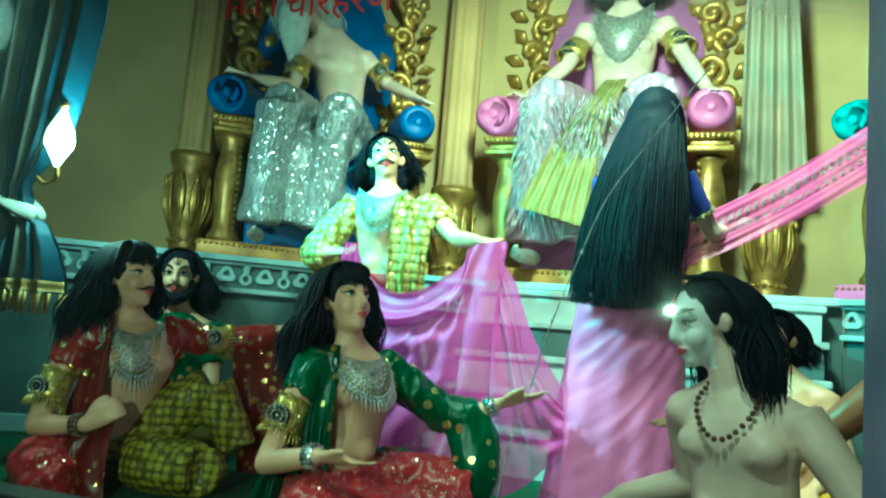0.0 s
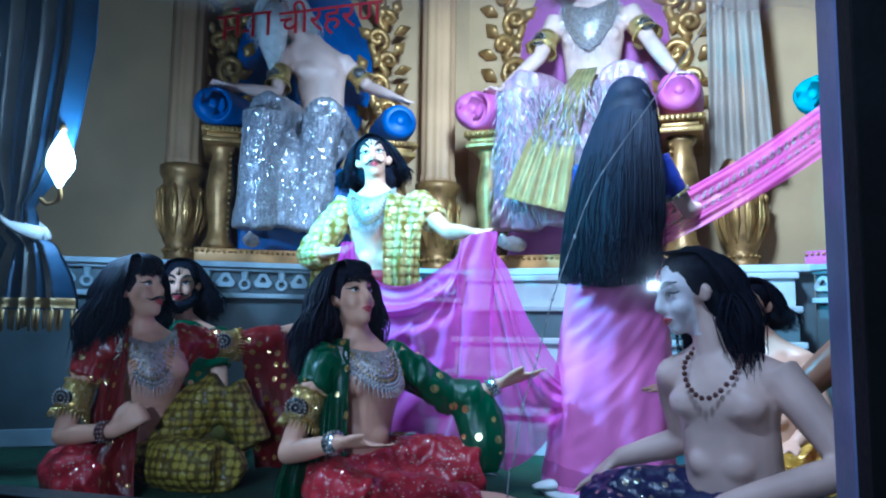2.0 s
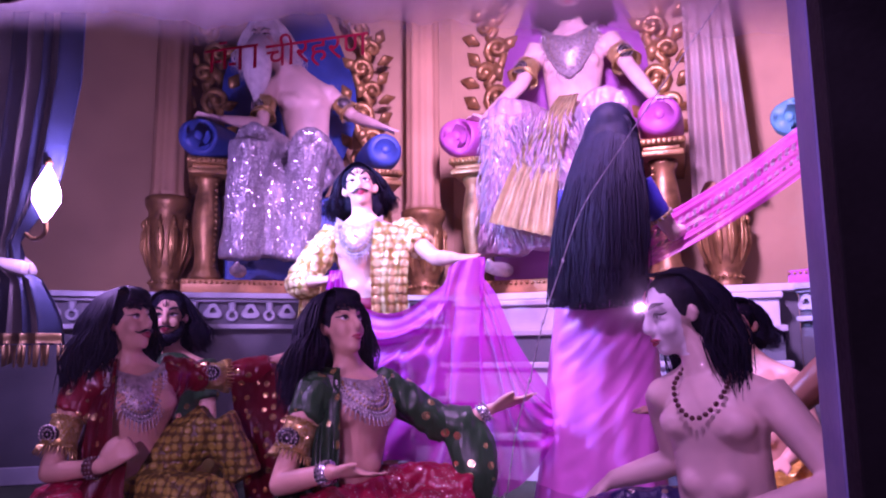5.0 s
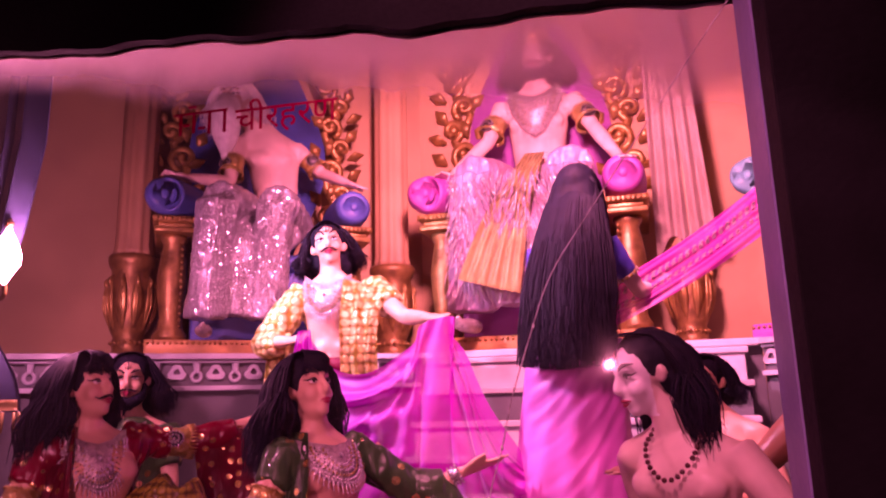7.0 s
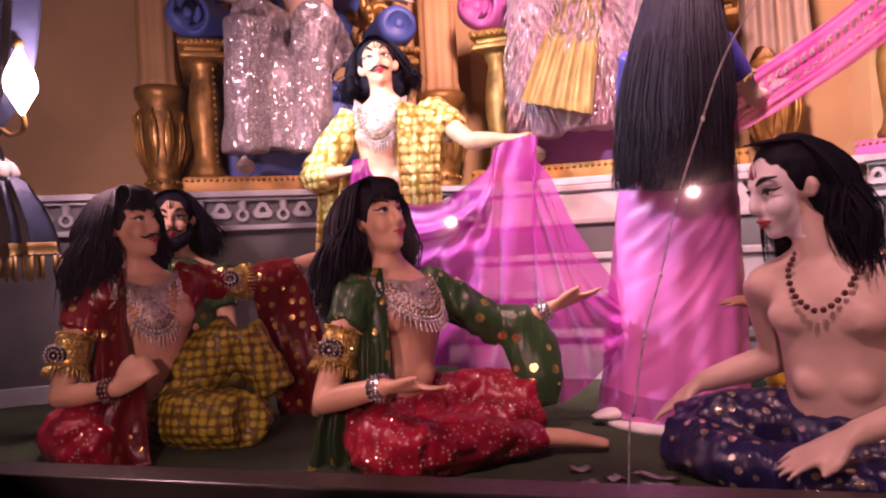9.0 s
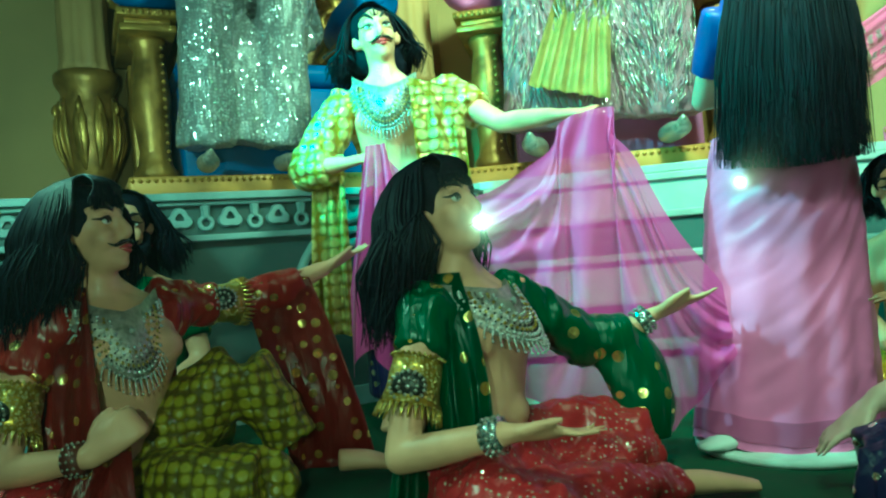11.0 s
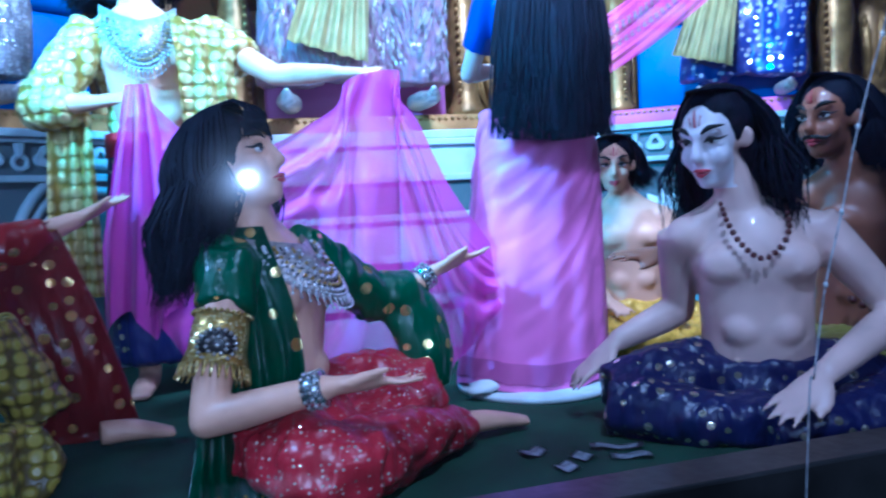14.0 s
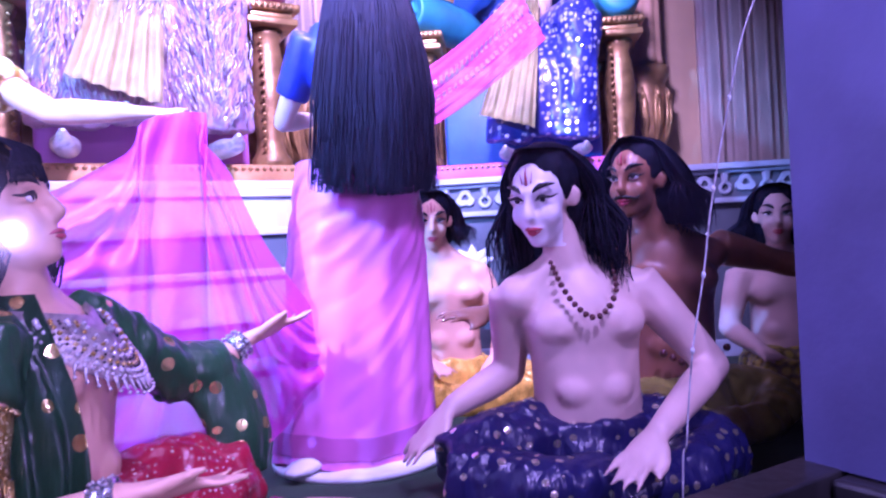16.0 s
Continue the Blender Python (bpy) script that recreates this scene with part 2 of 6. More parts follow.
NAVY_BROCADE = spangled("navy_brocade", (0.014, 0.014, 0.075), (0.72, 0.66, 0.52), 24, 0.26, 0.32, 0.5, foil=0.85, creases=26.0)
YELLOW_QUILT = quilted("yellow_quilted_satin", (0.42, 0.34, 0.035), (0.12, 0.085, 0.014), 29)
YELLOW_SATIN = surface("yellow_satin", (0.60, 0.36, 0.04), 0.28, metal=0.2, vary=0.35, scale=12, grain=40, bump=0.25)
OLIVE_SATIN = surface("olive_satin", (0.30, 0.27, 0.05), 0.35, metal=0.2, vary=0.35, scale=12, grain=40, bump=0.25)
GOLD_SEQUIN = quilted("yellow_scaled_shawl", (0.80, 0.70, 0.30), (0.36, 0.24, 0.03), 22, 0.25, 0.32)
SILVER_SEQUIN = spangled("silver_sequin_cloth", (0.25, 0.24, 0.27), (0.85, 0.85, 0.90), 70, 0.42, 0.4, 0.8, base_metal=0.3, creases=16.0)
PINK_SILVER = spangled("pink_silver_fringe_cloth", (0.36, 0.21, 0.29), (0.72, 0.62, 0.68), 52, 0.32, 0.4, 0.9)
NAVY_SEQUIN = spangled("navy_sequin_cloth", (0.035, 0.04, 0.20), (0.7, 0.72, 0.95), 28, 0.34, 0.3, 0.9)
JEWEL = spangled("silver_stones", (0.40, 0.36, 0.32), (0.95, 0.93, 0.90), 130, 0.42, 0.3, 1.2, base_metal=0.6)
GOLD_JEWEL = spangled("gold_stones", (0.45, 0.30, 0.06), (1.0, 0.82, 0.35), 120, 0.42, 0.3, 1.2, base_metal=0.7)
STONE = surface("cut_glass_stone", (0.86, 0.86, 0.90), 0.14, metal=0.45, vary=0.3, scale=90, bump=0.0)
BIB_BASE = surface("dull_silver_cloth", (0.48, 0.43, 0.41), 0.38, metal=0.55, vary=0.4, scale=60, grain=200, bump=0.3)
SCARF = surface("yellow_silk_scarf", (0.52, 0.43, 0.17), 0.4, vary=0.25, scale=10, grain=120)
RED_SASH = surface("red_sash", (0.32, 0.015, 0.03), 0.45, scale=8)
BLUE_BLOUSE = surface("blue_blouse_cloth", (0.04, 0.05, 0.32), 0.45, scale=8)
BEAD = surface("brown_wooden_bead", (0.10, 0.03, 0.025), 0.35, scale=30)
STEEL = surface("steel_bracelet", (0.55, 0.58, 0.60), 0.25, metal=0.9, scale=30)
RED_PAINT = sheer("red_letter_paint", (0.62, 0.010, 0.035), 0.12, 0.5)
WIRE = surface("pale_plastic_wire", (0.42, 0.42, 0.44), 0.3, vary=0.5, scale=60)
LAMP_GLASS = glow("lit_lantern_glass", (0.90, 0.97, 1.0), 14.0)
NOTE = surface("scattered_paper_slip", (0.40, 0.42, 0.46), 0.5, vary=0.5, scale=40)


# ---------------------------------------------------------------- mesh tools
def V(*p):
    return Vector(p)


def link(name, bm, mats, parent=None, label="", smooth=True, where=None):
    """One mesh object from a bmesh; mats: one material or a list, by the faces' indices."""
    mesh = bpy.data.meshes.new(name)
    if where is not None:
        bmesh.ops.translate(bm, verts=bm.verts, vec=-Vector(where))
    bm.to_mesh(mesh)
    bm.free()
    for m in mats if isinstance(mats, (list, tuple)) else [mats]:
        mesh.materials.append(m)
    if smooth:
        mesh.polygons.foreach_set("use_smooth", [True] * len(mesh.polygons))
    ob = new(name, mesh)
    if where is not None:
        ob.location = where
    if parent is not None:
        ob.parent = parent
    if label:
        ob["label"] = label
    return ob


def part(name, bm, material, parent, label="", smooth=True):
    return link(name, bm, material, parent, label, smooth)


def empty(name, m, label, category, group=""):
    ob = new(name)
    ob.matrix_world = m
    ob.empty_display_size = 0.1
    return tagged(ob, label, category, group)


def catmull(pts, n):
    if len(pts) < 3 or n < 2:
        return [Vector(p) for p in pts]
    p = [Vector(q) for q in pts]
    p = [2 * p[0] - p[1]] + p + [2 * p[-1] - p[-2]]
    out = []
    for i in range(1, len(p) - 2):
        for k in range(n):
            t = k / n
            a, b, c, d = p[i - 1], p[i], p[i + 1], p[i + 2]
            out.append(0.5 * (2 * b + (c - a) * t + (2 * a - 5 * b + 4 * c - d) * t * t + (3 * b - a - 3 * c + d) * t ** 3))
    out.append(p[-2])
    return out


def tube(bm, pts, radii, seg=10, sub=3, lat=None, mi=0, caps=True):
    """A closed sweep along pts; radii: numbers or (across, through) pairs; lat: the way 'across' points."""
    path = catmull(pts, sub)
    n = len(path)
    rr = [(r, r) if isinstance(r, (int, float)) else r for r in radii]
    rings, prev = [], None
    for i, p in enumerate(path):
        u = i / (n - 1) * (len(rr) - 1)
        k = min(int(u), len(rr) - 2) if len(rr) > 1 else 0
        f = u - k
        a = rr[k][0] * (1 - f) + rr[min(k + 1, len(rr) - 1)][0] * f
        b = rr[k][1] * (1 - f) + rr[min(k + 1, len(rr) - 1)][1] * f
        d = path[min(i + 1, n - 1)] - path[max(i - 1, 0)]
        d = d.normalized() if d.length > 1e-9 else V(0, 0, 1)
        if lat is not None:
            x = Vector(lat) - d * d.dot(Vector(lat))
        elif prev is None:
            x = V(1, 0, 0) - d * d.x if abs(d.x) < 0.9 else V(0, 1, 0) - d * d.y
        else:
            x = prev - d * d.dot(prev)
        x = x.normalized() if x.length > 1e-6 else d.orthogonal().normalized()
        prev = x
        y = d.cross(x)
        rings.append([bm.verts.new(p + x * (a * math.cos(2 * math.pi * j / seg)) + y * (b * math.sin(2 * math.pi * j / seg))) for j in range(seg)])
    for r, s in zip(rings, rings[1:]):
        for j in range(seg):
            bm.faces.new((r[j], r[(j + 1) % seg], s[(j + 1) % seg], s[j])).material_index = mi
    if caps:
        bm.faces.new(rings[0][::-1]).material_index = mi
        bm.faces.new(rings[-1]).material_index = mi


def ball(bm, c, r, seg=12, rings=8, mi=0, turn=None):
    r = (r, r, r) if isinstance(r, (int, float)) else r
    m = Matrix.Translation(c) @ (turn.to_4x4() if turn is not None else Matrix.Identity(4)) @ Matrix.Diagonal((*r, 1))
    made = bmesh.ops.create_uvsphere(bm, u_segments=seg, v_segments=rings, radius=1, matrix=m)
    for f in {f for v in made["verts"] for f in v.link_faces}:
        f.material_index = mi


def gem(bm, c, r, mi=0):
    """A small eight-sided bead."""
    top, bot = bm.verts.new(Vector(c) + V(0, 0, r)), bm.verts.new(Vector(c) - V(0, 0, r))
    ring = [bm.verts.new(Vector(c) + V(r * math.cos(a), r * math.sin(a), 0)) for a in (0, 1.571, 3.142, 4.712)]
    for i in range(4):
        bm.faces.new((ring[i], ring[(i + 1) % 4], top)).material_index = mi
        bm.faces.new((ring[(i + 1) % 4], ring[i], bot)).material_index = mi


def box(bm, lo, hi, bevel=0.0, mi=0):
    lo, hi = Vector(lo), Vector(hi)
    made = bmesh.ops.create_cube(bm, size=1, matrix=Matrix.Translation((lo + hi) / 2) @ Matrix.Diagonal((*(hi - lo), 1)))
    faces = {f for v in made["verts"] for f in v.link_faces}
    for f in faces:
        f.material_index = mi
    if bevel:
        bmesh.ops.bevel(bm, geom=list({e for f in faces for e in f.edges}), offset=bevel, segments=2, affect="EDGES", profile=0.5)


def lathe(bm, profile, seg=24, at=(0, 0, 0), flutes=0, depth=0.0, mi=0):
    """A turned form from (radius, height) pairs; flutes: ribs round it."""
    rings = []
    for r, z in profile:
        rings.append([bm.verts.new(Vector(at) + V((r * (1 + depth * math.cos(flutes * 2 * math.pi * j / seg))) * math.cos(2 * math.pi * j / seg),
                                                (r * (1 + depth * math.cos(flutes * 2 * math.pi * j / seg))) * math.sin(2 * math.pi * j / seg), z)) for j in range(seg)])
    for a, b in zip(rings, rings[1:]):
        for j in range(seg):
            bm.faces.new((a[j], a[(j + 1) % seg], b[(j + 1) % seg], b[j])).material_index = mi
    bm.faces.new(rings[0][::-1]).material_index = mi
    bm.faces.new(rings[-1]).material_index = mi


def prism(bm, outline, lo, hi, axis="y", mi=0):
    """A flat outline of (u, z) pairs, thick from lo to hi along the axis."""
    put = (lambda u, z, d: V(u, d, z)) if axis == "y" else (lambda u, z, d: V(d, u, z)) if axis == "x" else (lambda u, z, d: V(u, z, d))
    a, b = [bm.verts.new(put(u, z, lo)) for u, z in outline], [bm.verts.new(put(u, z, hi)) for u, z in outline]
    fs = [bm.faces.new(a), bm.faces.new(b[::-1])]
    n = len(a)
    for i in range(n):
        fs.append(bm.faces.new((a[i], b[i], b[(i + 1) % n], a[(i + 1) % n])))
    for f in fs:
        f.material_index = mi
    bmesh.ops.recalc_face_normals(bm, faces=fs)


def sheet(bm, fn, nu, nv, mi=0, thick=0.0):
    """A cloth: fn(u, v) gives its points for u, v in 0..1; thick gives it a back."""
    g = [[bm.verts.new(fn(i / nu, j / nv)) for j in range(nv + 1)] for i in range(nu + 1)]
    fs = [bm.faces.new((g[i][j], g[i + 1][j], g[i + 1][j + 1], g[i][j + 1])) for i in range(nu) for j in range(nv)]
    for f in fs:
        f.material_index = mi
    if thick:
        bmesh.ops.solidify(bm, geom=fs, thickness=thick)
        for f in bm.faces:
            if f.material_index < 0:
                f.material_index = mi


def fused(shapes, voxel=0.011, smooth=6, ripple=None):
    """The union of closed shapes drawn by shapes(bm), smoothed as one skin; ripple(co, normal) gives a shift along the normal."""
    bm = bmesh.new()
    shapes(bm)
    bmesh.ops.recalc_face_normals(bm, faces=bm.faces)
    mesh = bpy.data.meshes.new("form")
    bm.to_mesh(mesh)
    bm.free()
    ob = new("form", mesh)
    r = ob.modifiers.new("join", "REMESH")
    r.mode, r.voxel_size, r.use_smooth_shade = "VOXEL", voxel, True
    s = ob.modifiers.new("soften", "SMOOTH")
    s.factor, s.iterations = 0.5, smooth
    bpy.context.view_layer.update()
    ev = ob.evaluated_get(bpy.context.evaluated_depsgraph_get())
    out = bmesh.new()
    out.from_mesh(ev.to_mesh())
    ev.to_mesh_clear()
    bpy.data.objects.remove(ob)
    bpy.data.meshes.remove(mesh)
    if ripple:
        out.normal_update()
        for v in out.verts:
            v.co += v.normal * ripple(v.co, v.normal)
    return out


# ---------------------------------------------------------------- the showcase
WINGS = {"left": pose(-2.46, 1.90, 0, 0, 0, 41.5), "centre": pose(-0.71, 3.45, 0, 0, 0, 5.1), "right": pose(1.20, 3.62, 0, 0, 0, -29.2)}
SPANS = {"left": (-1.25, 2.336), "centre": (0.0, 1.918), "right": (0.0, 2.6)}
GLASS = pose(0, 1.10, 0, 0, 0, 8.0)   # the front: x along the sheet, y inwards


def on(wing, s, off, z):
    return WINGS[wing] @ V(s, off, z)


def structure(name, bm, mat, label, category, m=None, smooth=False):
    ob = link(name, bm, mat, smooth=smooth)
    if m is not None:
        ob.matrix_world = m
    return tagged(ob, label, category, kind="structure")


# stage floor, with a low wave so that it does not read as a plate
bm = bmesh.new()
sheet(bm, lambda u, v: V(-3.2 + 6.6 * u, 0.95 + 3.2 * v, 0.004 * noise.noise(V(u * 9, v * 6, 0))), 40, 24)
structure("floor", bm, CARPET, "dark green carpet laid over the stage floor", "floor", smooth=True)
bm = bmesh.new()
box(bm, (-3.6, 0.80, -0.98), (3.6, 4.9, -0.02))
structure("stage_base", bm, DARK_BOARD, "dark boarded base under the raised stage", "stage base")
bm = bmesh.new()
box(bm, (-7, -5.5, -1.06), (7, 5.6, -1.0))
structure("ground", bm, DARK_BOARD, "dark floor of the visitors' hall", "floor")
bm = bmesh.new()
for lo, hi in (((-7, -5.6, -1.0), (7, -5.5, 4.2)), ((-7.1, -5.5, -1.0), (-7, 5.6, 4.2)), ((7, -5.5, -1.0), (7.1, 5.6, 4.2))):
    box(bm, lo, hi)
structure("wall_hall", bm, DARK_BOARD, "dark walls of the visitors' hall", "wall")
bm = bmesh.new()
box(bm, (-7, -5.5, 4.2), (7, 5.6, 4.3))
structure("ceiling", bm, DARK_BOARD, "dark ceiling over hall and showcase", "ceiling")

# back walls above and behind the plinth
for wing, a, b in (("left", -1.6, 2.75), ("centre", -0.5, 2.3), ("right", -0.45, 3.1)):
    bm = bmesh.new()
    box(bm, (a, 0.95, -0.5), (b, 1.07, 3.9 + 0.01 * len(wing)))
    structure("wall_" + wing, bm, WALL, "ochre painted back wall of the showcase", "wall", WINGS[wing])


def fleur():
    """A heart-shaped leaf with a pierced middle, a hand high."""
    bm = bmesh.new()
    out = []
    for k in range(28):
        a = 2 * math.pi * k / 28
        r = 0.040 * (1 + 0.42 * abs(math.sin(1.5 * a + 2.36)) ** 1.4)
        out.append((r * math.cos(a), 0.9 * r * math.sin(a)))
    inner = [(0.36 * u, 0.36 * z + 0.006) for u, z in out]
    for lo, hi, ring in ((0.0, -0.018, out),):
        a = [bm.verts.new(V(u, lo, z)) for u, z in ring]
        b = [bm.verts.new(V(0.9 * u, hi, 0.9 * z)) for u, z in ring]
        c = [bm.verts.new(V(u, hi, z)) for u, z in inner]
        d = [bm.verts.new(V(u, lo - 0.003, z)) for u, z in inner]
        n = len(a)
        for i in range(n):
            j = (i + 1) % n
            for p, q in ((a, b), (b, c), (c, d)):
                bm.faces.new((p[i], p[j], q[j], q[i]))
    mesh = bpy.data.meshes.new("fleur")
    bm.to_mesh(mesh)
    bm.free()
    mesh.materials.append(MOULDING)
    return mesh


def pendant_ring():
    """A hanging ring under a short stem."""
    bm = bmesh.new()
    tube(bm, [V(0.026 * math.cos(a), -0.008, 0.026 * math.sin(a) - 0.012) for a in [2 * math.pi * k / 12 for k in range(13)]], [0.010], seg=6, sub=1, caps=False)
    tube(bm, [V(0, -0.008, 0.012), V(0, -0.008, 0.062)], [0.016, 0.022], seg=6, sub=1)
    mesh = bpy.data.meshes.new("pendant_ring")
    bm.to_mesh(mesh)
    bm.free()
    mesh.materials.append(MOULDING)
    return mesh


FLEUR, RING = fleur(), pendant_ring()
TOP = 1.0


def plinth(wing, a, b):
    """A dark wall as high as a counter, with a moulded band of hearts and rings under its top."""
    bm = bmesh.new()
    box(bm, (a, 0.0, -0.01), (b, 0.94, TOP - 0.035))
    ob = structure("plinth_" + wing, bm, PLINTH, "slate plinth with a moulded blue-grey band under its top", "plinth", WINGS[wing])
    for nm, lo, hi, m in (("top_slab", (a, -0.055, TOP - 0.032), (b, 0.93, TOP), MOULDING), ("upper_bead", (a, -0.030, TOP - 0.052), (b, -0.002, TOP - 0.034), MOULDING),
                          ("lower_bead", (a, -0.042, 0.795), (b, -0.002, 0.822), MOULDING), ("skirting", (a, -0.02, 0.0), (b, -0.002, 0.09), MOULDING)):
        bm = bmesh.new()
        box(bm, lo, hi, 0.005)
        part(nm, bm, m, ob, smooth=False)
    n = int((b - a) / 0.207)
    for k in range(n):
        for mesh, ds, z in ((FLEUR, 0.05, 0.893), (RING, 0.155, 0.885)):
            o = new(mesh.name, mesh)
            o.parent, o.location = ob, (a + ds + 0.207 * k, -0.002, z)
    return ob


plinth("left", -1.25, 2.30)
right_plinth = plinth("right", 0.05, 2.6)


def lotus(parent, s, z, k):
    """A raised lotus with open petals on the plinth's face."""
    for a in (-70, -38, 0, 38, 70):
        bm = bmesh.new()
        d = V(math.sin(radians(a)), 0, math.cos(radians(a)))
        tube(bm, [V(s, -0.006, z) + d * t * k for t in (0.0, 0.03, 0.07, 0.105)], [(0.006, 0.004), (0.024 * k, 0.008), (0.022 * k, 0.008), (0.002, 0.002)], seg=8, lat=V(math.cos(radians(a)), 0, -math.sin(radians(a))))
        part("petal", bm, LOTUS, parent)


lotus(right_plinth, 0.33, 0.53, 1.15)
lotus(right_plinth, 1.55, 0.53, 1.15)

# centre: a plinth with steps down to the stage
bm = bmesh.new()
box(bm, (-0.02, 0.0, -0.01), (1.96, 0.94, TOP - 0.04))
centre = structure("plinth_centre", bm, PLINTH, "slate plinth behind the throne steps", "plinth", WINGS["centre"])
bm = bmesh.new()
box(bm, (-0.02, -0.07, TOP - 0.038), (1.96, 0.93, TOP + 0.004), 0.008)
part("top_slab", bm, STEP, centre, smooth=False)
bm = bmesh.new()
box(bm, (0.03, -0.62, -0.01), (1.86, -0.005, 0.02))
steps = structure("steps", bm, STEP, "grey and white stone steps up to the throne", "steps", WINGS["centre"])
for k in range(5):
    z1 = TOP - 0.045 - 0.182 * k
    bm = bmesh.new()
    box(bm, (0.04, -0.125 * (k + 1), 0.0), (1.85, -0.125 * k - 0.004, z1 - 0.035))
    part("riser", bm, PLINTH if k % 2 else STEP, steps, smooth=False)
    bm = bmesh.new()
    box(bm, (0.02, -0.125 * (k + 1) - 0.022, z1 - 0.033), (1.87, -0.125 * k - 0.004, z1), 0.006)
    part("tread", bm, STEP, steps, smooth=False)

# a round moulded arch standing on the stage beside the steps
bm = bmesh.new()
for r, w in ((0.36, 0.022), (0.315, 0.016), (0.27, 0.020)):
    tube(bm, [V(r * math.cos(a), -0.012, 0.42 + 1.25 * r * math.sin(a)) for a in [math.pi * k / 20 for k in range(21)]], [w], seg=8, sub=1)
tube(bm, [V(-0.36, -0.012, 0.0), V(-0.36, -0.012, 0.42)], [0.022], seg=8, sub=1)
tube(bm, [V(0.36, -0.012, 0.0), V(0.36, -0.012, 0.42)], [0.022], seg=8, sub=1)
tagged(link("arch_moulding", bm, MOULDING), "pale blue-grey round arch moulding on the plinth face", "moulding", kind="structure").matrix_world = WINGS["left"] @ pose(1.68, 0, 0)


# ---------------------------------------------------------------- pilasters on gilt vases
def pilaster(wing, s, off, width, draped=False):
    root = empty("pilaster", WINGS[wing] @ pose(s, off, TOP), "peach fluted pilaster standing on an embossed gold vase base", "pilaster", "pilasters along the back wall")
    w = width / 2
    bm = bmesh.new()
    lathe(bm, [(w * r, z) for r, z in ((0.72, 0), (0.80, 0.015), (0.80, 0.05), (0.62, 0.07), (0.66, 0.10), (0.66, 0.135), (0.60, 0.15), (0.74, 0.19), (0.83, 0.28), (0.88, 0.40), (0.86, 0.52), (0.82, 0.58), (0.95, 0.615), (1.0, 0.64), (1.0, 0.675), (0.9, 0.685))], 32, flutes=16, depth=0.012)
    vase = part("vase", bm, GOLD_DARK, root, "dark gold embossed vase")
    for k in range(10):
        a = 2 * math.pi * k / 10
        bm = bmesh.new()
        c = V(math.cos(a), math.sin(a), 0)
        tube(bm, [c * (w * 0.74) + V(0, 0, 0.20), c * (w * 0.97) + V(0, 0, 0.33), c * (w * 1.0) + V(0, 0, 0.44), c * (w * 0.90) + V(0, 0, 0.55)], [(0.006, 0.004), (0.034, 0.012), (0.030, 0.010), (0.004, 0.004)], seg=8, lat=V(-c.y, c.x, 0))
        tube(bm, [c * (w * 0.80) + V(0, 0, 0.22), c * (w * 1.08) + V(0, 0, 0.34), c * (w * 1.06) + V(0, 0, 0.46)], [0.005, 0.008, 0.004], seg=6)
        tube(bm, [c * (w * 0.95) + V(0, 0, 0.46), c * (w * 1.04) + V(0, 0, 0.50), c * (w * 0.97) + V(0, 0, 0.53)], [0.010, 0.014, 0.008], seg=6)
        part("leaf", bm, GOLD, vase)
    for k in range(18):
        a = 2 * math.pi * k / 18
        bm = bmesh.new()
        gem(bm, V(0.68 * w * math.cos(a), 0.68 * w * math.sin(a), 0.118), 0.017)
        part("bead", bm, GOLD, vase)
    bm = bmesh.new()
    lathe(bm, [(w * 0.80, 0.685), (w * 0.78, 0.72), (w * 0.74, 0.75), (w * 0.74, 2.6)], 40, flutes=10, depth=0.07)
    shaft = part("shaft", bm, PILASTER, root)
    if draped:
        bm = bmesh.new()
        sheet(bm, lambda u, v: V(w * 1.0 * (u - 0.5) * (1.7 + 0.9 * v) - 0.05 + 0.06 * v, -w * 0.9 - 0.025 * math.sin(u * 26 + 2 * v), 2.6 - (2.05 - 0.2 * abs(math.sin(u * 5))) * v), 40, 16, thick=0.006)
        part("drape", bm, DRAPE, shaft, "cream cloth hung over the pilaster")
    return root


pilaster("left", 0.57, 0.70, 0.29)
pilaster("left", 2.33, 0.70, 0.33)
pilaster("centre", 1.64, 0.72, 0.30, True)
pilaster("right", 1.42, 0.72, 0.29)
bm = bmesh.new()
sheet(bm, lambda u, v: V(1.78 + 0.55 * u, 0.86 + 0.035 * math.sin(u * 22) + 0.02 * math.sin(u * 47 + 1), 3.2 - 2.15 * v), 60, 6, thick=0.006)
hanging = link("wall_drape", bm, DRAPE)
hanging.matrix_world = WINGS["right"]
tagged(hanging, "cream folded drape hanging down the back wall", "drape")


# ---------------------------------------------------------------- thrones
def scroll(bm, c, r, turns, a0, hand, w=0.029, y=0.0):
    pts = []
    for k in range(15):
        t = k / 14
        a = a0 + hand * turns * 2 * math.pi * t
        q = r * (1 - 0.82 * t)
        pts.append(V(c[0] + q * math.cos(a), y - 0.02 * t, c[1] + q * math.sin(a)))
    tube(bm, pts, [w * 0.8, w, w * 0.7, w * 0.9], seg=6, sub=1)
    ball(bm, pts[-1], w * 1.15, 8, 6)


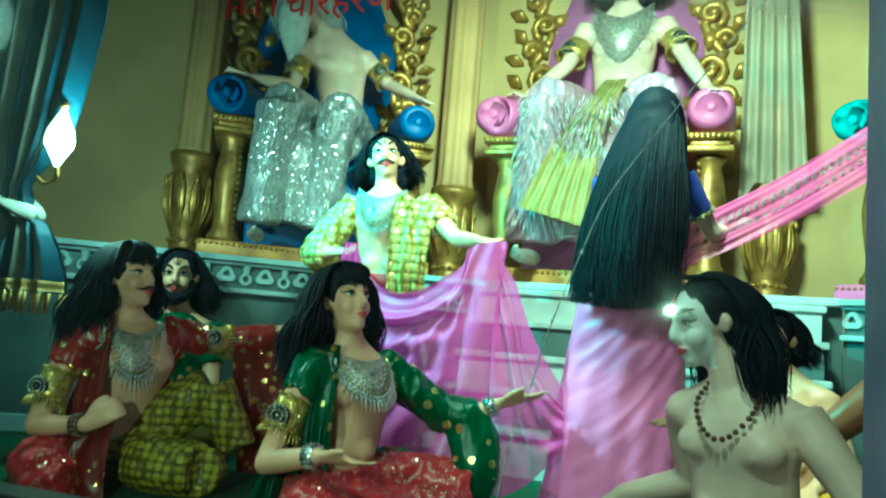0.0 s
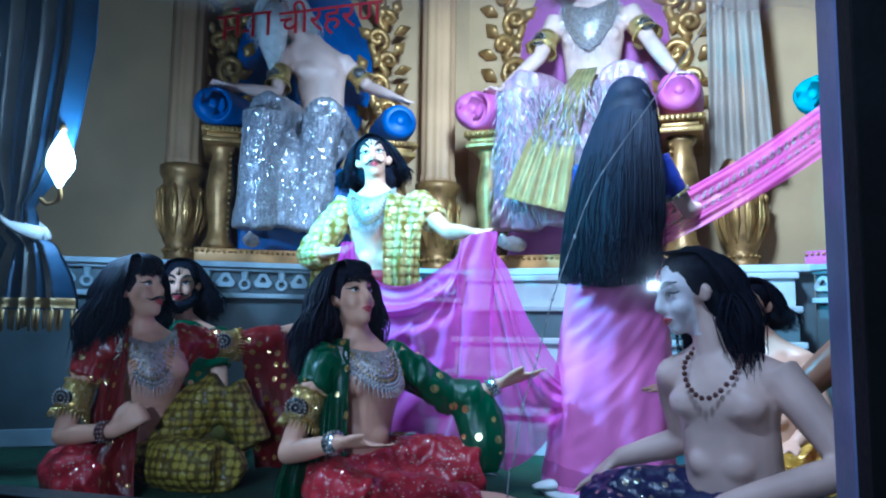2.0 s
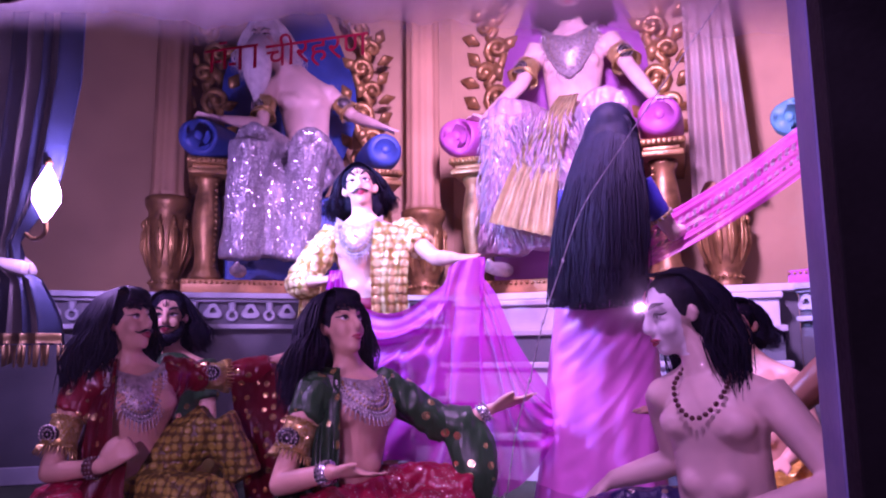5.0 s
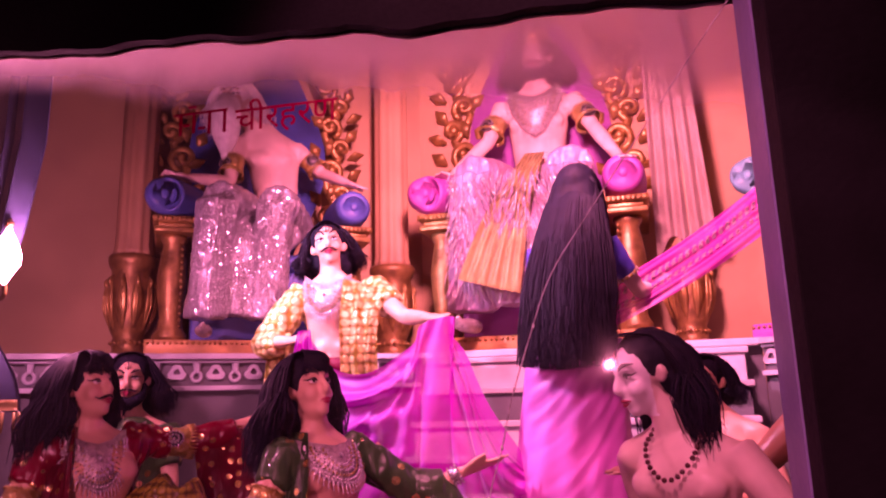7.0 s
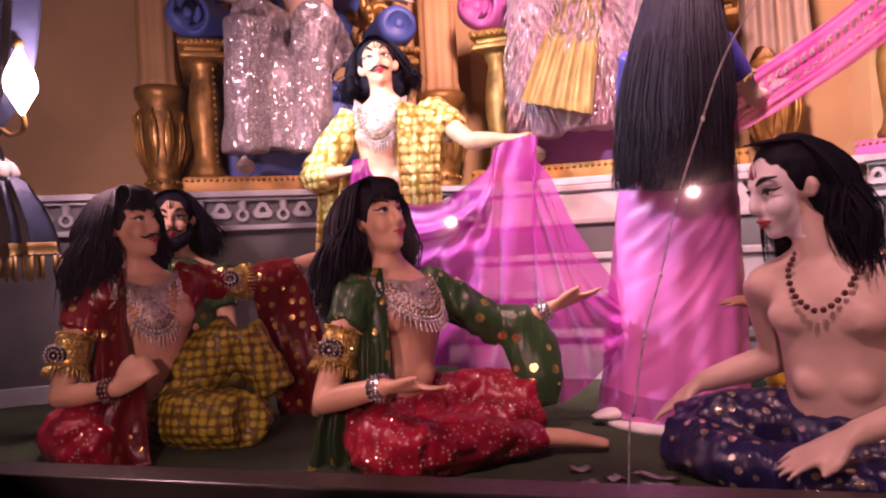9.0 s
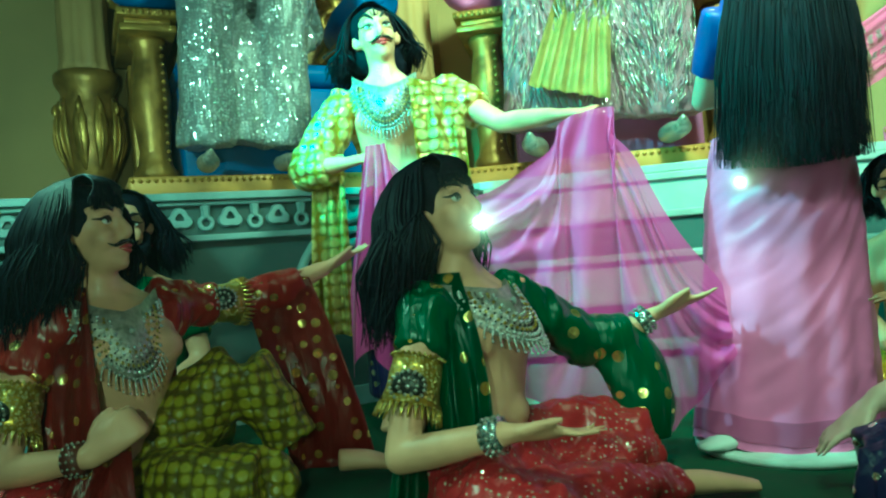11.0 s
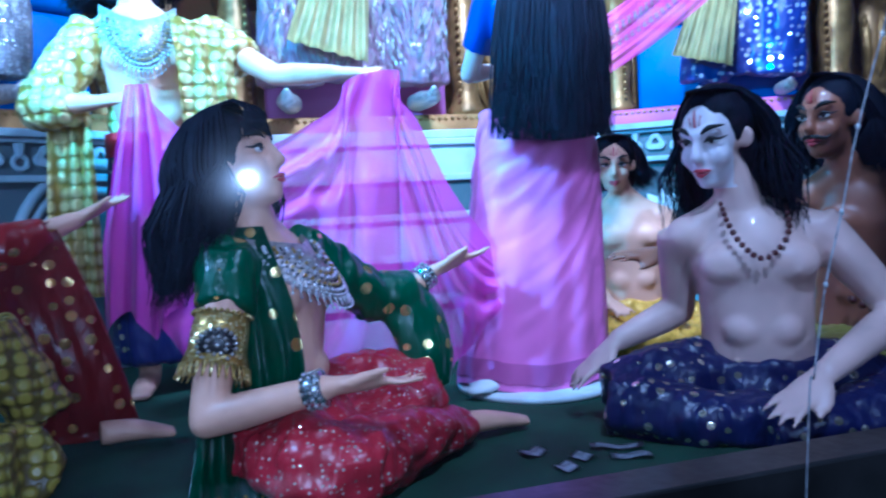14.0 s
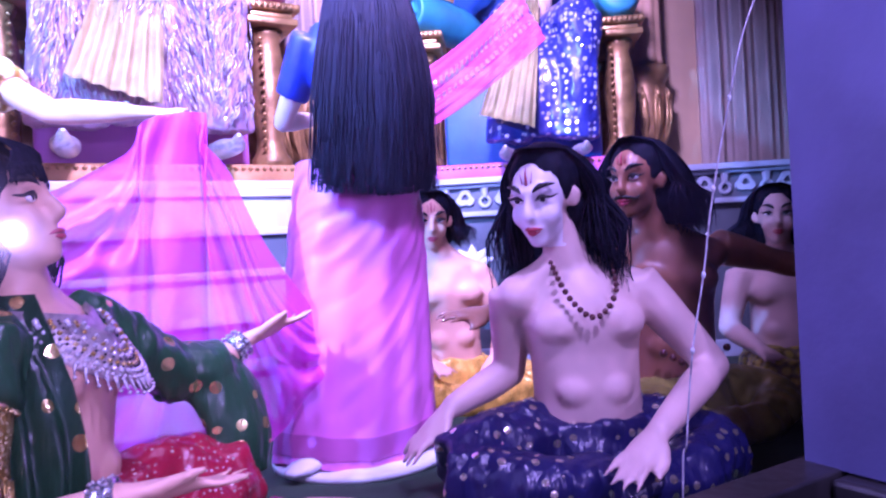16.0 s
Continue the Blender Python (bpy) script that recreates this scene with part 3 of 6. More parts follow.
def throne(m, panel, cushion, k=1.0, trim=ORANGE_GOLD, label=""):
    root = empty("throne", m @ Matrix.Diagonal((k, k, k, 1)), label, "throne", "thrones on the plinth")
    bm = bmesh.new()
    box(bm, (-0.66, -0.10, 0.0), (0.66, 0.62, 0.085), 0.012)
    base = part("base", bm, trim, root)
    for i in range(44):
        bm = bmesh.new()
        gem(bm, V(-0.645 + 0.03 * i, -0.106, 0.066), 0.011)
        part("bead", bm, GOLD, base)
    bm = bmesh.new()
    box(bm, (-0.42, 0.06, 0.087), (0.42, 0.60, 0.52), 0.02)
    part("seat_box", bm, panel, root)
    bm = bmesh.new()
    box(bm, (-0.43, 0.02, 0.525), (0.43, 0.55, 0.63), 0.045)
    part("seat_cushion", bm, cushion, root)
    for side in (-1, 1):
        x = 0.53 * side
        bm = bmesh.new()
        lathe(bm, [(r, z) for r, z in ((0.085, 0.087), (0.095, 0.12), (0.07, 0.16), (0.062, 0.22), (0.078, 0.36), (0.085, 0.47), (0.072, 0.58), (0.058, 0.66), (0.075, 0.69), (0.078, 0.715))], 20, at=(x, 0.10, 0), flutes=10, depth=0.03)
        arm_post = part("arm_post", bm, GOLD_DARK, root)
        for zz in range(14):
            bm = bmesh.new()
            gem(bm, V(x - 0.05 * side, 0.022 - 0.012 * math.sin(zz / 13 * 3.1), 0.17 + 0.038 * zz), 0.013)
            part("bead", bm, GOLD, arm_post)
        bm = bmesh.new()
        lathe(bm, [(r, z) for r, z in ((0.066, 0.30), (0.076, 0.36), (0.076, 0.50), (0.066, 0.66))], 18, at=(x, 0.45, 0))
        box(bm, (x - 0.07, 0.36, 0.085), (x + 0.07, 0.52, 0.68), 0.01)
        part("rear_post", bm, GOLD_DARK, root)
        bm = bmesh.new()
        box(bm, (x - 0.115, -0.03, 0.718), (x + 0.115, 0.58, 0.750), 0.006)
        box(bm, (x - 0.095, -0.01, 0.752), (x + 0.095, 0.58, 0.778), 0.006)
        box(bm, (x - 0.125, -0.04, 0.780), (x + 0.125, 0.58, 0.815), 0.008)
        for q in range(9):
            box(bm, (x - 0.11 + 0.026 * q, -0.048, 0.786), (x - 0.094 + 0.026 * q, -0.038, 0.809))
        part("arm_cap", bm, GOLD, root, "gold moulded arm cap")
        bm = bmesh.new()
        back = x if side > 0 else x + 0.26        # one bolster lies splayed outwards
        front_x = x if side > 0 else x - 0.07
        tube(bm, [V(front_x, -0.050, 0.935), V(front_x, -0.062, 0.935), V(front_x, -0.03, 0.935), V(front_x + (back - front_x) * 0.25, 0.10, 0.94), V(front_x + (back - front_x) * 0.7, 0.35, 0.94), V(back, 0.55, 0.93)], [0.045, 0.085, 0.112, 0.122, 0.122, 0.10], seg=22)
        bolster = part("bolster", bm, cushion, root)
        bm = bmesh.new()
        ball(bm, V(x if side > 0 else x - 0.07, -0.062, 0.935), (0.030, 0.014, 0.030))
        part("button", bm, cushion, bolster)
        # carved scrollwork up the side of the back
        bm = bmesh.new()
        for (cx, cz), r, tn, a0, h in (((0.50, 1.02), 0.105, 1.25, -1.2, 1), ((0.60, 1.20), 0.085, 1.2, -1.6, -1), ((0.50, 1.38), 0.095, 1.25, -1.3, 1), ((0.59, 1.56), 0.08, 1.2, -1.5, -1),
                                       ((0.50, 1.72), 0.085, 1.25, -1.2, 1), ((0.58, 1.88), 0.08, 1.2, -1.6, -1), ((0.47, 2.02), 0.08, 1.3, -1.0, 1)):
            scroll(bm, (cx * side, cz), r, tn, a0 if side > 0 else math.pi - a0, h * side, y=0.60)
        tube(bm, [V(side * q, 0.61, z) for q, z in ((0.42, 0.80), (0.55, 1.08), (0.47, 1.30), (0.57, 1.48), (0.46, 1.66), (0.56, 1.82), (0.44, 2.0), (0.34, 2.2))], [0.030, 0.034, 0.03, 0.03, 0.022], seg=8)
        for q, z, a in ((0.66, 1.05, 0.4), (0.68, 1.36, 0.7), (0.66, 1.66, 0.9), (0.40, 1.16, 2.2), (0.39, 1.52, 2.0), (0.64, 1.98, 1.2), (0.70, 1.18, 0.2), (0.52, 1.22, 1.0), (0.69, 1.50, 0.4), (0.50, 1.56, 1.3), (0.68, 1.80, 0.5), (0.42, 1.34, 2.6), (0.41, 1.74, 2.4), (0.54, 1.92, 1.0), (0.56, 0.95, 0.3)):
            d = V(side * math.cos(a), 0, math.sin(a))
            tube(bm, [V(side * q, 0.60, z) - d * 0.06, V(side * q, 0.575, z), V(side * q, 0.59, z) + d * 0.075], [(0.010, 0.008), (0.046, 0.018), (0.004, 0.003)], seg=8)
        part("scrollwork", bm, GOLD, root, "carved antique gold scrollwork")
    bm = bmesh.new()
    out = [(0.40 * math.cos(a) * (1.08 + 0.10 * math.cos(4 * a)), 1.42 + 0.86 * math.sin(a)) for a in [2 * math.pi * i / 40 for i in range(40)]]
    prism(bm, out, 0.585, 0.66)
    part("back_panel", bm, panel, root)
    return root


throne(WINGS["left"] @ pose(1.36, 0.16, TOP), BLUE_VELVET, BLUE_VELVET, 1.02, label="gold carved throne with blue panel and blue bolsters")
throne(WINGS["centre"] @ pose(0.665, 0.22, TOP + 0.004), VIOLET_VELVET, PINK_VELVET, 1.17, label="gold carved throne with pink panel and pink bolsters")
throne(WINGS["right"] @ pose(0.64, 0.20, TOP), BLUE_VELVET, TEAL_VELVET, 1.05, PINK_VELVET, label="gold and pink throne with blue panel and teal bolsters")

# ---------------------------------------------------------------- curtain and lantern
CUR = V(-1.96, 1.34, 0)


def curtain_point(u, v, s=0.0):
    """A curtain tied in at chest height; v from the top down."""
    z = 2.75 - 2.05 * v
    k = 1.0 - 0.58 * math.exp(-((z - 1.08) / 0.20) ** 2) - 0.25 * max(0.0, (1.9 - z)) * (z > 1.1)
    a = (u - 0.5) * 0.50 * max(k, 0.3)
    return CUR + V(a * 0.85 - 0.10 * max(0.0, 1.9 - z) * (z > 1.0) + 0.02, a * 0.35 + s + 0.045 * math.sin(u * 40) * max(k, 0.45), z)


curtain = empty("curtain", Matrix.Identity(4), "dark blue and cream striped curtain tied back with gold fringe", "curtain")
for band in range(9):
    bm = bmesh.new()
    sheet(bm, lambda u, v: curtain_point((band + u) / 9, v), 10, 36, thick=0.004)
    part("stripe", bm, CURTAIN_CREAM if band in (2, 5, 7) else CURTAIN_BLUE, curtain)
bm = bmesh.new()
tube(bm, [CUR + V(0.125 * math.cos(a) - 0.045, 0.035 + 0.075 * math.sin(a), 1.08 - 0.05 * math.cos(a)) for a in [2 * math.pi * k / 16 for k in range(17)]], [(0.010, 0.034)], seg=8, sub=1, lat=V(1, 0, 0))
part("tie_band", bm, CURTAIN_CREAM, curtain)
bm = bmesh.new()
sheet(bm, lambda u, v: curtain_point(u, 0.975 + 0.022 * v) + V(0, -0.010, 0), 90, 2, thick=0.004)
hem = part("hem_band", bm, FRINGE, curtain, "gold braid along the hem")
for k in range(40):
    bm = bmesh.new()
    p = curtain_point((k + 0.5) / 40, 1.0) + V(0, -0.006, 0)
    tube(bm, [p, p - V(-0.004 * math.sin(k * 1.7), 0, 0.085 + 0.010 * math.sin(k * 2.3))], [0.008, 0.005], seg=5, sub=1)
    part("fringe_strand", bm, FRINGE, hem)

lantern = empty("lantern", Matrix.Translation(LANTERN), "lit white diamond-shaped lantern on a wall bracket", "lantern")
bm = bmesh.new()
lathe(bm, [(0.006, -0.125), (0.056, -0.035), (0.058, 0.0), (0.050, 0.035), (0.006, 0.130)], 6)
part("glass", bm, LAMP_GLASS, lantern, "bright frosted lamp glass", smooth=False)
bm = bmesh.new()
lathe(bm, [(0.014, 0.128), (0.020, 0.14), (0.008, 0.165)], 10)
part("finial", bm, GOLD_DARK, lantern)
bm = bmesh.new()
tube(bm, [V(0, 0, -0.11), V(-0.02, 0.02, -0.17), V(-0.10, 0.02, -0.19), V(-0.16, 0.0, -0.13)], [0.010], seg=8)
part("bracket", bm, GOLD_DARK, lantern)


# ---------------------------------------------------------------- front: sill, posts, fascia, clear sheet
def edge(u):
    """The height of the sheet's torn upper edge along the front."""
    return 1.868 - 0.065 * u - 0.034 * math.exp(-((u - 0.22) / 0.17) ** 2) + 0.008 * math.sin(u * 9 + 0.6) + 0.005 * math.sin(u * 23) + 0.004 * noise.noise(V(u * 20, 0, 0))


def front(name, bm, mat, label, category, smooth=False):
    return structure(name, bm, mat, label, category, GLASS, smooth)


bm = bmesh.new()
box(bm, (-2.5, -0.180, -1.0), (2.6, -0.070, 0.120), 0.006)
front("sill", bm, SILL, "black painted sill along the showcase front", "sill")
bm = bmesh.new()
prism(bm, [(1.160, 1.172), (1.179, 0.900), (1.262, 0.900), (1.330, 1.172)], 0.118, 4.1, "z")
bmesh.ops.bevel(bm, geom=[e for e in bm.edges if abs(e.verts[0].co.z - e.verts[1].co.z) > 1], offset=0.005, segments=2, affect="EDGES")
structure("post", bm, POST, "painted post beside the clear sheet, tinted blue as by coloured light", "post")
bm = bmesh.new()
box(bm, (1.100, -0.366, -0.99), (1.40, -0.184, 0.112), 0.012)
front("ledge", bm, SILL, "black painted ledge under the post", "sill")
bm = bmesh.new()
box(bm, (1.141, -0.48, -0.99), (3.0, -0.370, 4.15), 0.004)
front("front_wall", bm, DARK_BOARD, "dark front wall beside the showcase", "wall")
bm = bmesh.new()
box(bm, (-2.7, -0.26, -0.99), (-1.95, -0.12, 4.15), 0.006)
front("front_wall_far", bm, DARK_BOARD, "dark front wall beside the showcase", "wall")
bm = bmesh.new()
n = 90
prism(bm, [(-2.4 + 3.70 * i / n, edge(-2.4 + 3.70 * i / n) + 0.002) for i in range(n + 1)] + [(1.30, 4.1), (-2.4, 4.1)], -0.05, -0.01)
front("fascia", bm, DARK_BOARD, "black fascia above the clear sheet", "fascia")

m, nt, b = shader("milky_clear_plastic")
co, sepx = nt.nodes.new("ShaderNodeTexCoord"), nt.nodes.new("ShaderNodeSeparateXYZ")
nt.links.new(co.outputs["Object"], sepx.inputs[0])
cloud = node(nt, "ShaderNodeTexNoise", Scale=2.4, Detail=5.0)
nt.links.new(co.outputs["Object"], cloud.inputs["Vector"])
lift = nt.nodes.new("ShaderNodeMath")     # milkier towards the upper edge, which slopes along the front, and towards +x
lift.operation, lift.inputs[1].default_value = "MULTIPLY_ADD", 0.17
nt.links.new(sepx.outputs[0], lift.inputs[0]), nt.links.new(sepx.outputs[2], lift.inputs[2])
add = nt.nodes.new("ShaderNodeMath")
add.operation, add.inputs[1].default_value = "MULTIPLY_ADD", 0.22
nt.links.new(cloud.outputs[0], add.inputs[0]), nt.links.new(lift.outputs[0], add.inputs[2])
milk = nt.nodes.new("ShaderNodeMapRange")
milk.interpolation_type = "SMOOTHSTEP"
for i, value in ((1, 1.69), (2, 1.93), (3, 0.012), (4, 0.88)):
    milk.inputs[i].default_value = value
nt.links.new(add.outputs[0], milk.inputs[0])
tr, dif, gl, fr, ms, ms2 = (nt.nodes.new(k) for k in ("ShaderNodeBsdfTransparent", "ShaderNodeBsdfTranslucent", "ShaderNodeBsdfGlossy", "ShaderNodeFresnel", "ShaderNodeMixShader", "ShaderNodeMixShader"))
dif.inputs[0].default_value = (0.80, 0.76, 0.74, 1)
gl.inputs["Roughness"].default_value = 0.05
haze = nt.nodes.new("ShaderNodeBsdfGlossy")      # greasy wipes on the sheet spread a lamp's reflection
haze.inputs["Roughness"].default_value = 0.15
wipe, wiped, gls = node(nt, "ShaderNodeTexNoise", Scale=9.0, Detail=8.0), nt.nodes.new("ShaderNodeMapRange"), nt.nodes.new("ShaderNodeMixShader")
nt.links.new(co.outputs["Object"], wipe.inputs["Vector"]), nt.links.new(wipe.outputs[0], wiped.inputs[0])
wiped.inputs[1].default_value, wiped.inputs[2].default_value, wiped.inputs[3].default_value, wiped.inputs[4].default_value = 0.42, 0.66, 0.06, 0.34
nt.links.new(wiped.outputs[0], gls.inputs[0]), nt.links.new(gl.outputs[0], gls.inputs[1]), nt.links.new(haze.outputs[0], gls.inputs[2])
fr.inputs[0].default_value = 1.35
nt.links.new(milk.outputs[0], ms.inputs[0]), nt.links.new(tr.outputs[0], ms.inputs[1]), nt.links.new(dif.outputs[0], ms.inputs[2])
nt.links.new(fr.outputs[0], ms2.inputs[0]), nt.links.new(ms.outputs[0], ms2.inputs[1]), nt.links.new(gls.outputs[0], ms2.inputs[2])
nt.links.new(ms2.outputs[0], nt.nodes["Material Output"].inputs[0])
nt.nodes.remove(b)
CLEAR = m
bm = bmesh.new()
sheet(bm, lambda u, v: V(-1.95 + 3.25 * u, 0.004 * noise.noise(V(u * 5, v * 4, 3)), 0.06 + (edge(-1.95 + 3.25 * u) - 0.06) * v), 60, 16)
clear = front("window_sheet", bm, CLEAR, "clear plastic sheet, milky white towards its upper edge", "window", True)
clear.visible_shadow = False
bm = bmesh.new()
tube(bm, [V(-1.95 + 3.25 * k / 90, -0.004, edge(-1.95 + 3.25 * k / 90)) for k in range(91)], [(0.004, 0.008)], seg=6, sub=1)
front("sheet_edge", bm, surface("scorched_plastic_edge", (0.55, 0.45, 0.36), 0.6, vary=0.6, scale=5, dirt=(0.06, 0.03, 0.02)), "torn and scorched upper edge of the sheet", "trim", True)


# ---------------------------------------------------------------- statues: one mesh each
class Statue:
    """Gathers forms of several paints and cloths into one mesh."""

    def __init__(self):
        self.bm, self.mats = bmesh.new(), []

    def slot(self, mat):
        if mat not in self.mats:
            self.mats.append(mat)
        return self.mats.index(mat)

    def take(self, other, mat, choose=None):
        """Adds a finished bmesh in one paint; choose(centre) may name another paint for a face."""
        mesh = bpy.data.meshes.new("form")
        base = self.slot(mat)
        for f in other.faces:
            f.material_index = self.slot(choose(f.calc_center_median()) or mat) if choose else base
        other.to_mesh(mesh)
        other.free()
        self.bm.from_mesh(mesh)
        bpy.data.meshes.remove(mesh)

    def draw(self, mat, shapes):
        other = bmesh.new()
        shapes(other)
        self.take(other, mat)

    def blend(self, mat, shapes, voxel=0.011, smooth=5, ripple=None, choose=None):
        self.take(fused(shapes, voxel, smooth, ripple), mat, choose)

    def stand(self, where, label, m=None):
        ob = link("statue", self.bm, self.mats, where=where)
        return tagged(ob, label, "statue", "statues of the tableau")


def axes(face, up=(0, 0, 1)):
    """x to the statue's right hand side, y the way it faces, z up."""
    y = Vector(face).normalized()
    x = y.cross(Vector(up)).normalized()
    return Matrix((x, y, x.cross(y))).transposed()


def head_forms(c, A, k=1.0):
    """The closed forms of a head, for a skin."""
    P = lambda x, y, z: Vector(c) + A @ (V(x, y, z) * k)

    def shapes(bm):
        ball(bm, P(0, -0.012, 0.030), [q * k for q in (0.076, 0.094, 0.092)], 20, 14, turn=A)
        ball(bm, P(0, 0.022, -0.045), [q * k for q in (0.058, 0.062, 0.074)], 18, 12, turn=A)
        ball(bm, P(0, 0.058, -0.094), [q * k for q in (0.028, 0.026, 0.024)], 12, 8, turn=A)
        for s in (-1, 1):
            ball(bm, P(0.036 * s, 0.052, -0.030), [q * k for q in (0.030, 0.030, 0.034)], 12, 8, turn=A)
            tube(bm, [P(0.078 * s, -0.012, 0.022), P(0.086 * s, -0.018, 0.0), P(0.078 * s, -0.010, -0.030)], [0.013 * k, 0.017 * k, 0.010 * k], seg=8)
        tube(bm, [P(0, 0.080, 0.030), P(0, 0.094, 0.0), P(0, 0.105, -0.026), P(0, 0.090, -0.036)], [(0.010 * k, 0.012 * k), (0.011 * k, 0.014 * k), (0.017 * k, 0.014 * k), (0.014 * k, 0.010 * k)], seg=10, lat=A @ V(1, 0, 0))
        tube(bm, [P(-0.05, 0.070, 0.036), P(0, 0.086, 0.034), P(0.05, 0.070, 0.036)], [0.010 * k, 0.013 * k, 0.010 * k], seg=8)
        ball(bm, P(0, 0.080, -0.066), [q * k for q in (0.026, 0.014, 0.017)], 12, 8, turn=A)
    return shapes


def face_marks(S, c, A, k=1.0, moustache=False, beard=False, mark=None, grim=0.0):
    P = lambda x, y, z: Vector(c) + A @ (V(x, y, z) * k)
    for s in (-1, 1):
        S.draw(EYE, lambda bm: ball(bm, P(0.033 * s, 0.0735, 0.010), [q * k for q in (0.0185, 0.0065, 0.0080)], 12, 8, turn=A))
        S.draw(INK, lambda bm: (ball(bm, P(0.034 * s, 0.0780, 0.0115), [q * k for q in (0.0085, 0.0032, 0.0076)], 10, 6, turn=A),
                                tube(bm, [P(0.013 * s, 0.0765, 0.008), P(0.032 * s, 0.0808, 0.0190), P(0.054 * s, 0.0715, 0.0150), P(0.068 * s, 0.058, 0.019)], [0.0022 * k, 0.0056 * k, 0.0036 * k, 0.0012 * k], seg=6),
                                tube(bm, [P(0.011 * s, 0.0885, 0.030), P(0.036 * s, 0.0840, 0.047 + grim), P(0.064 * s, 0.060, 0.046 + grim)], [0.0046 * k, 0.0072 * k, 0.0020 * k], seg=6)))
    S.draw(LIP, lambda bm: (tube(bm, [P(-0.024, 0.080, -0.064), P(-0.008, 0.0935, -0.0605), P(0, 0.0935, -0.062), P(0.008, 0.0935, -0.0605), P(0.024, 0.080, -0.064)], [0.002 * k, 0.0060 * k, 0.005 * k, 0.0060 * k, 0.002 * k], seg=8),
                            tube(bm, [P(-0.019, 0.082, -0.068), P(0, 0.0925, -0.073), P(0.019, 0.082, -0.068)], [0.002 * k, 0.0072 * k, 0.002 * k], seg=8)))
    if moustache:
        for s in (-1, 1):
            S.draw(INK, lambda bm: tube(bm, [P(0.002 * s, 0.099, -0.048), P(0.020 * s, 0.094, -0.050), P(0.038 * s, 0.080, -0.056), P(0.052 * s, 0.066, -0.044)], [0.0045 * k, 0.0065 * k, 0.0045 * k, 0.001 * k], seg=6))
    if beard:
        S.blend(HAIR, lambda bm: (tube(bm, [P(-0.072, 0.0, -0.02), P(-0.058, 0.045, -0.085), P(0, 0.075, -0.118), P(0.058, 0.045, -0.085), P(0.072, 0.0, -0.02)], [0.016 * k, 0.026 * k, 0.036 * k, 0.026 * k, 0.016 * k], seg=10)), 0.008, 2,
                lambda p, n: 0.006 * noise.noise(p * 60))
    if mark:
        S.draw(mark, lambda bm: (tube(bm, [P(0, 0.0855, 0.050), P(0, 0.083, 0.078), P(0, 0.074, 0.094)], [0.004 * k, 0.003 * k, 0.001 * k], seg=6),
                                 [tube(bm, [P(0.012 * q, 0.084, 0.054), P(0.016 * q, 0.080, 0.080)], [0.0018 * k, 0.001 * k], seg=5, sub=1) for q in (-1, 1)]))


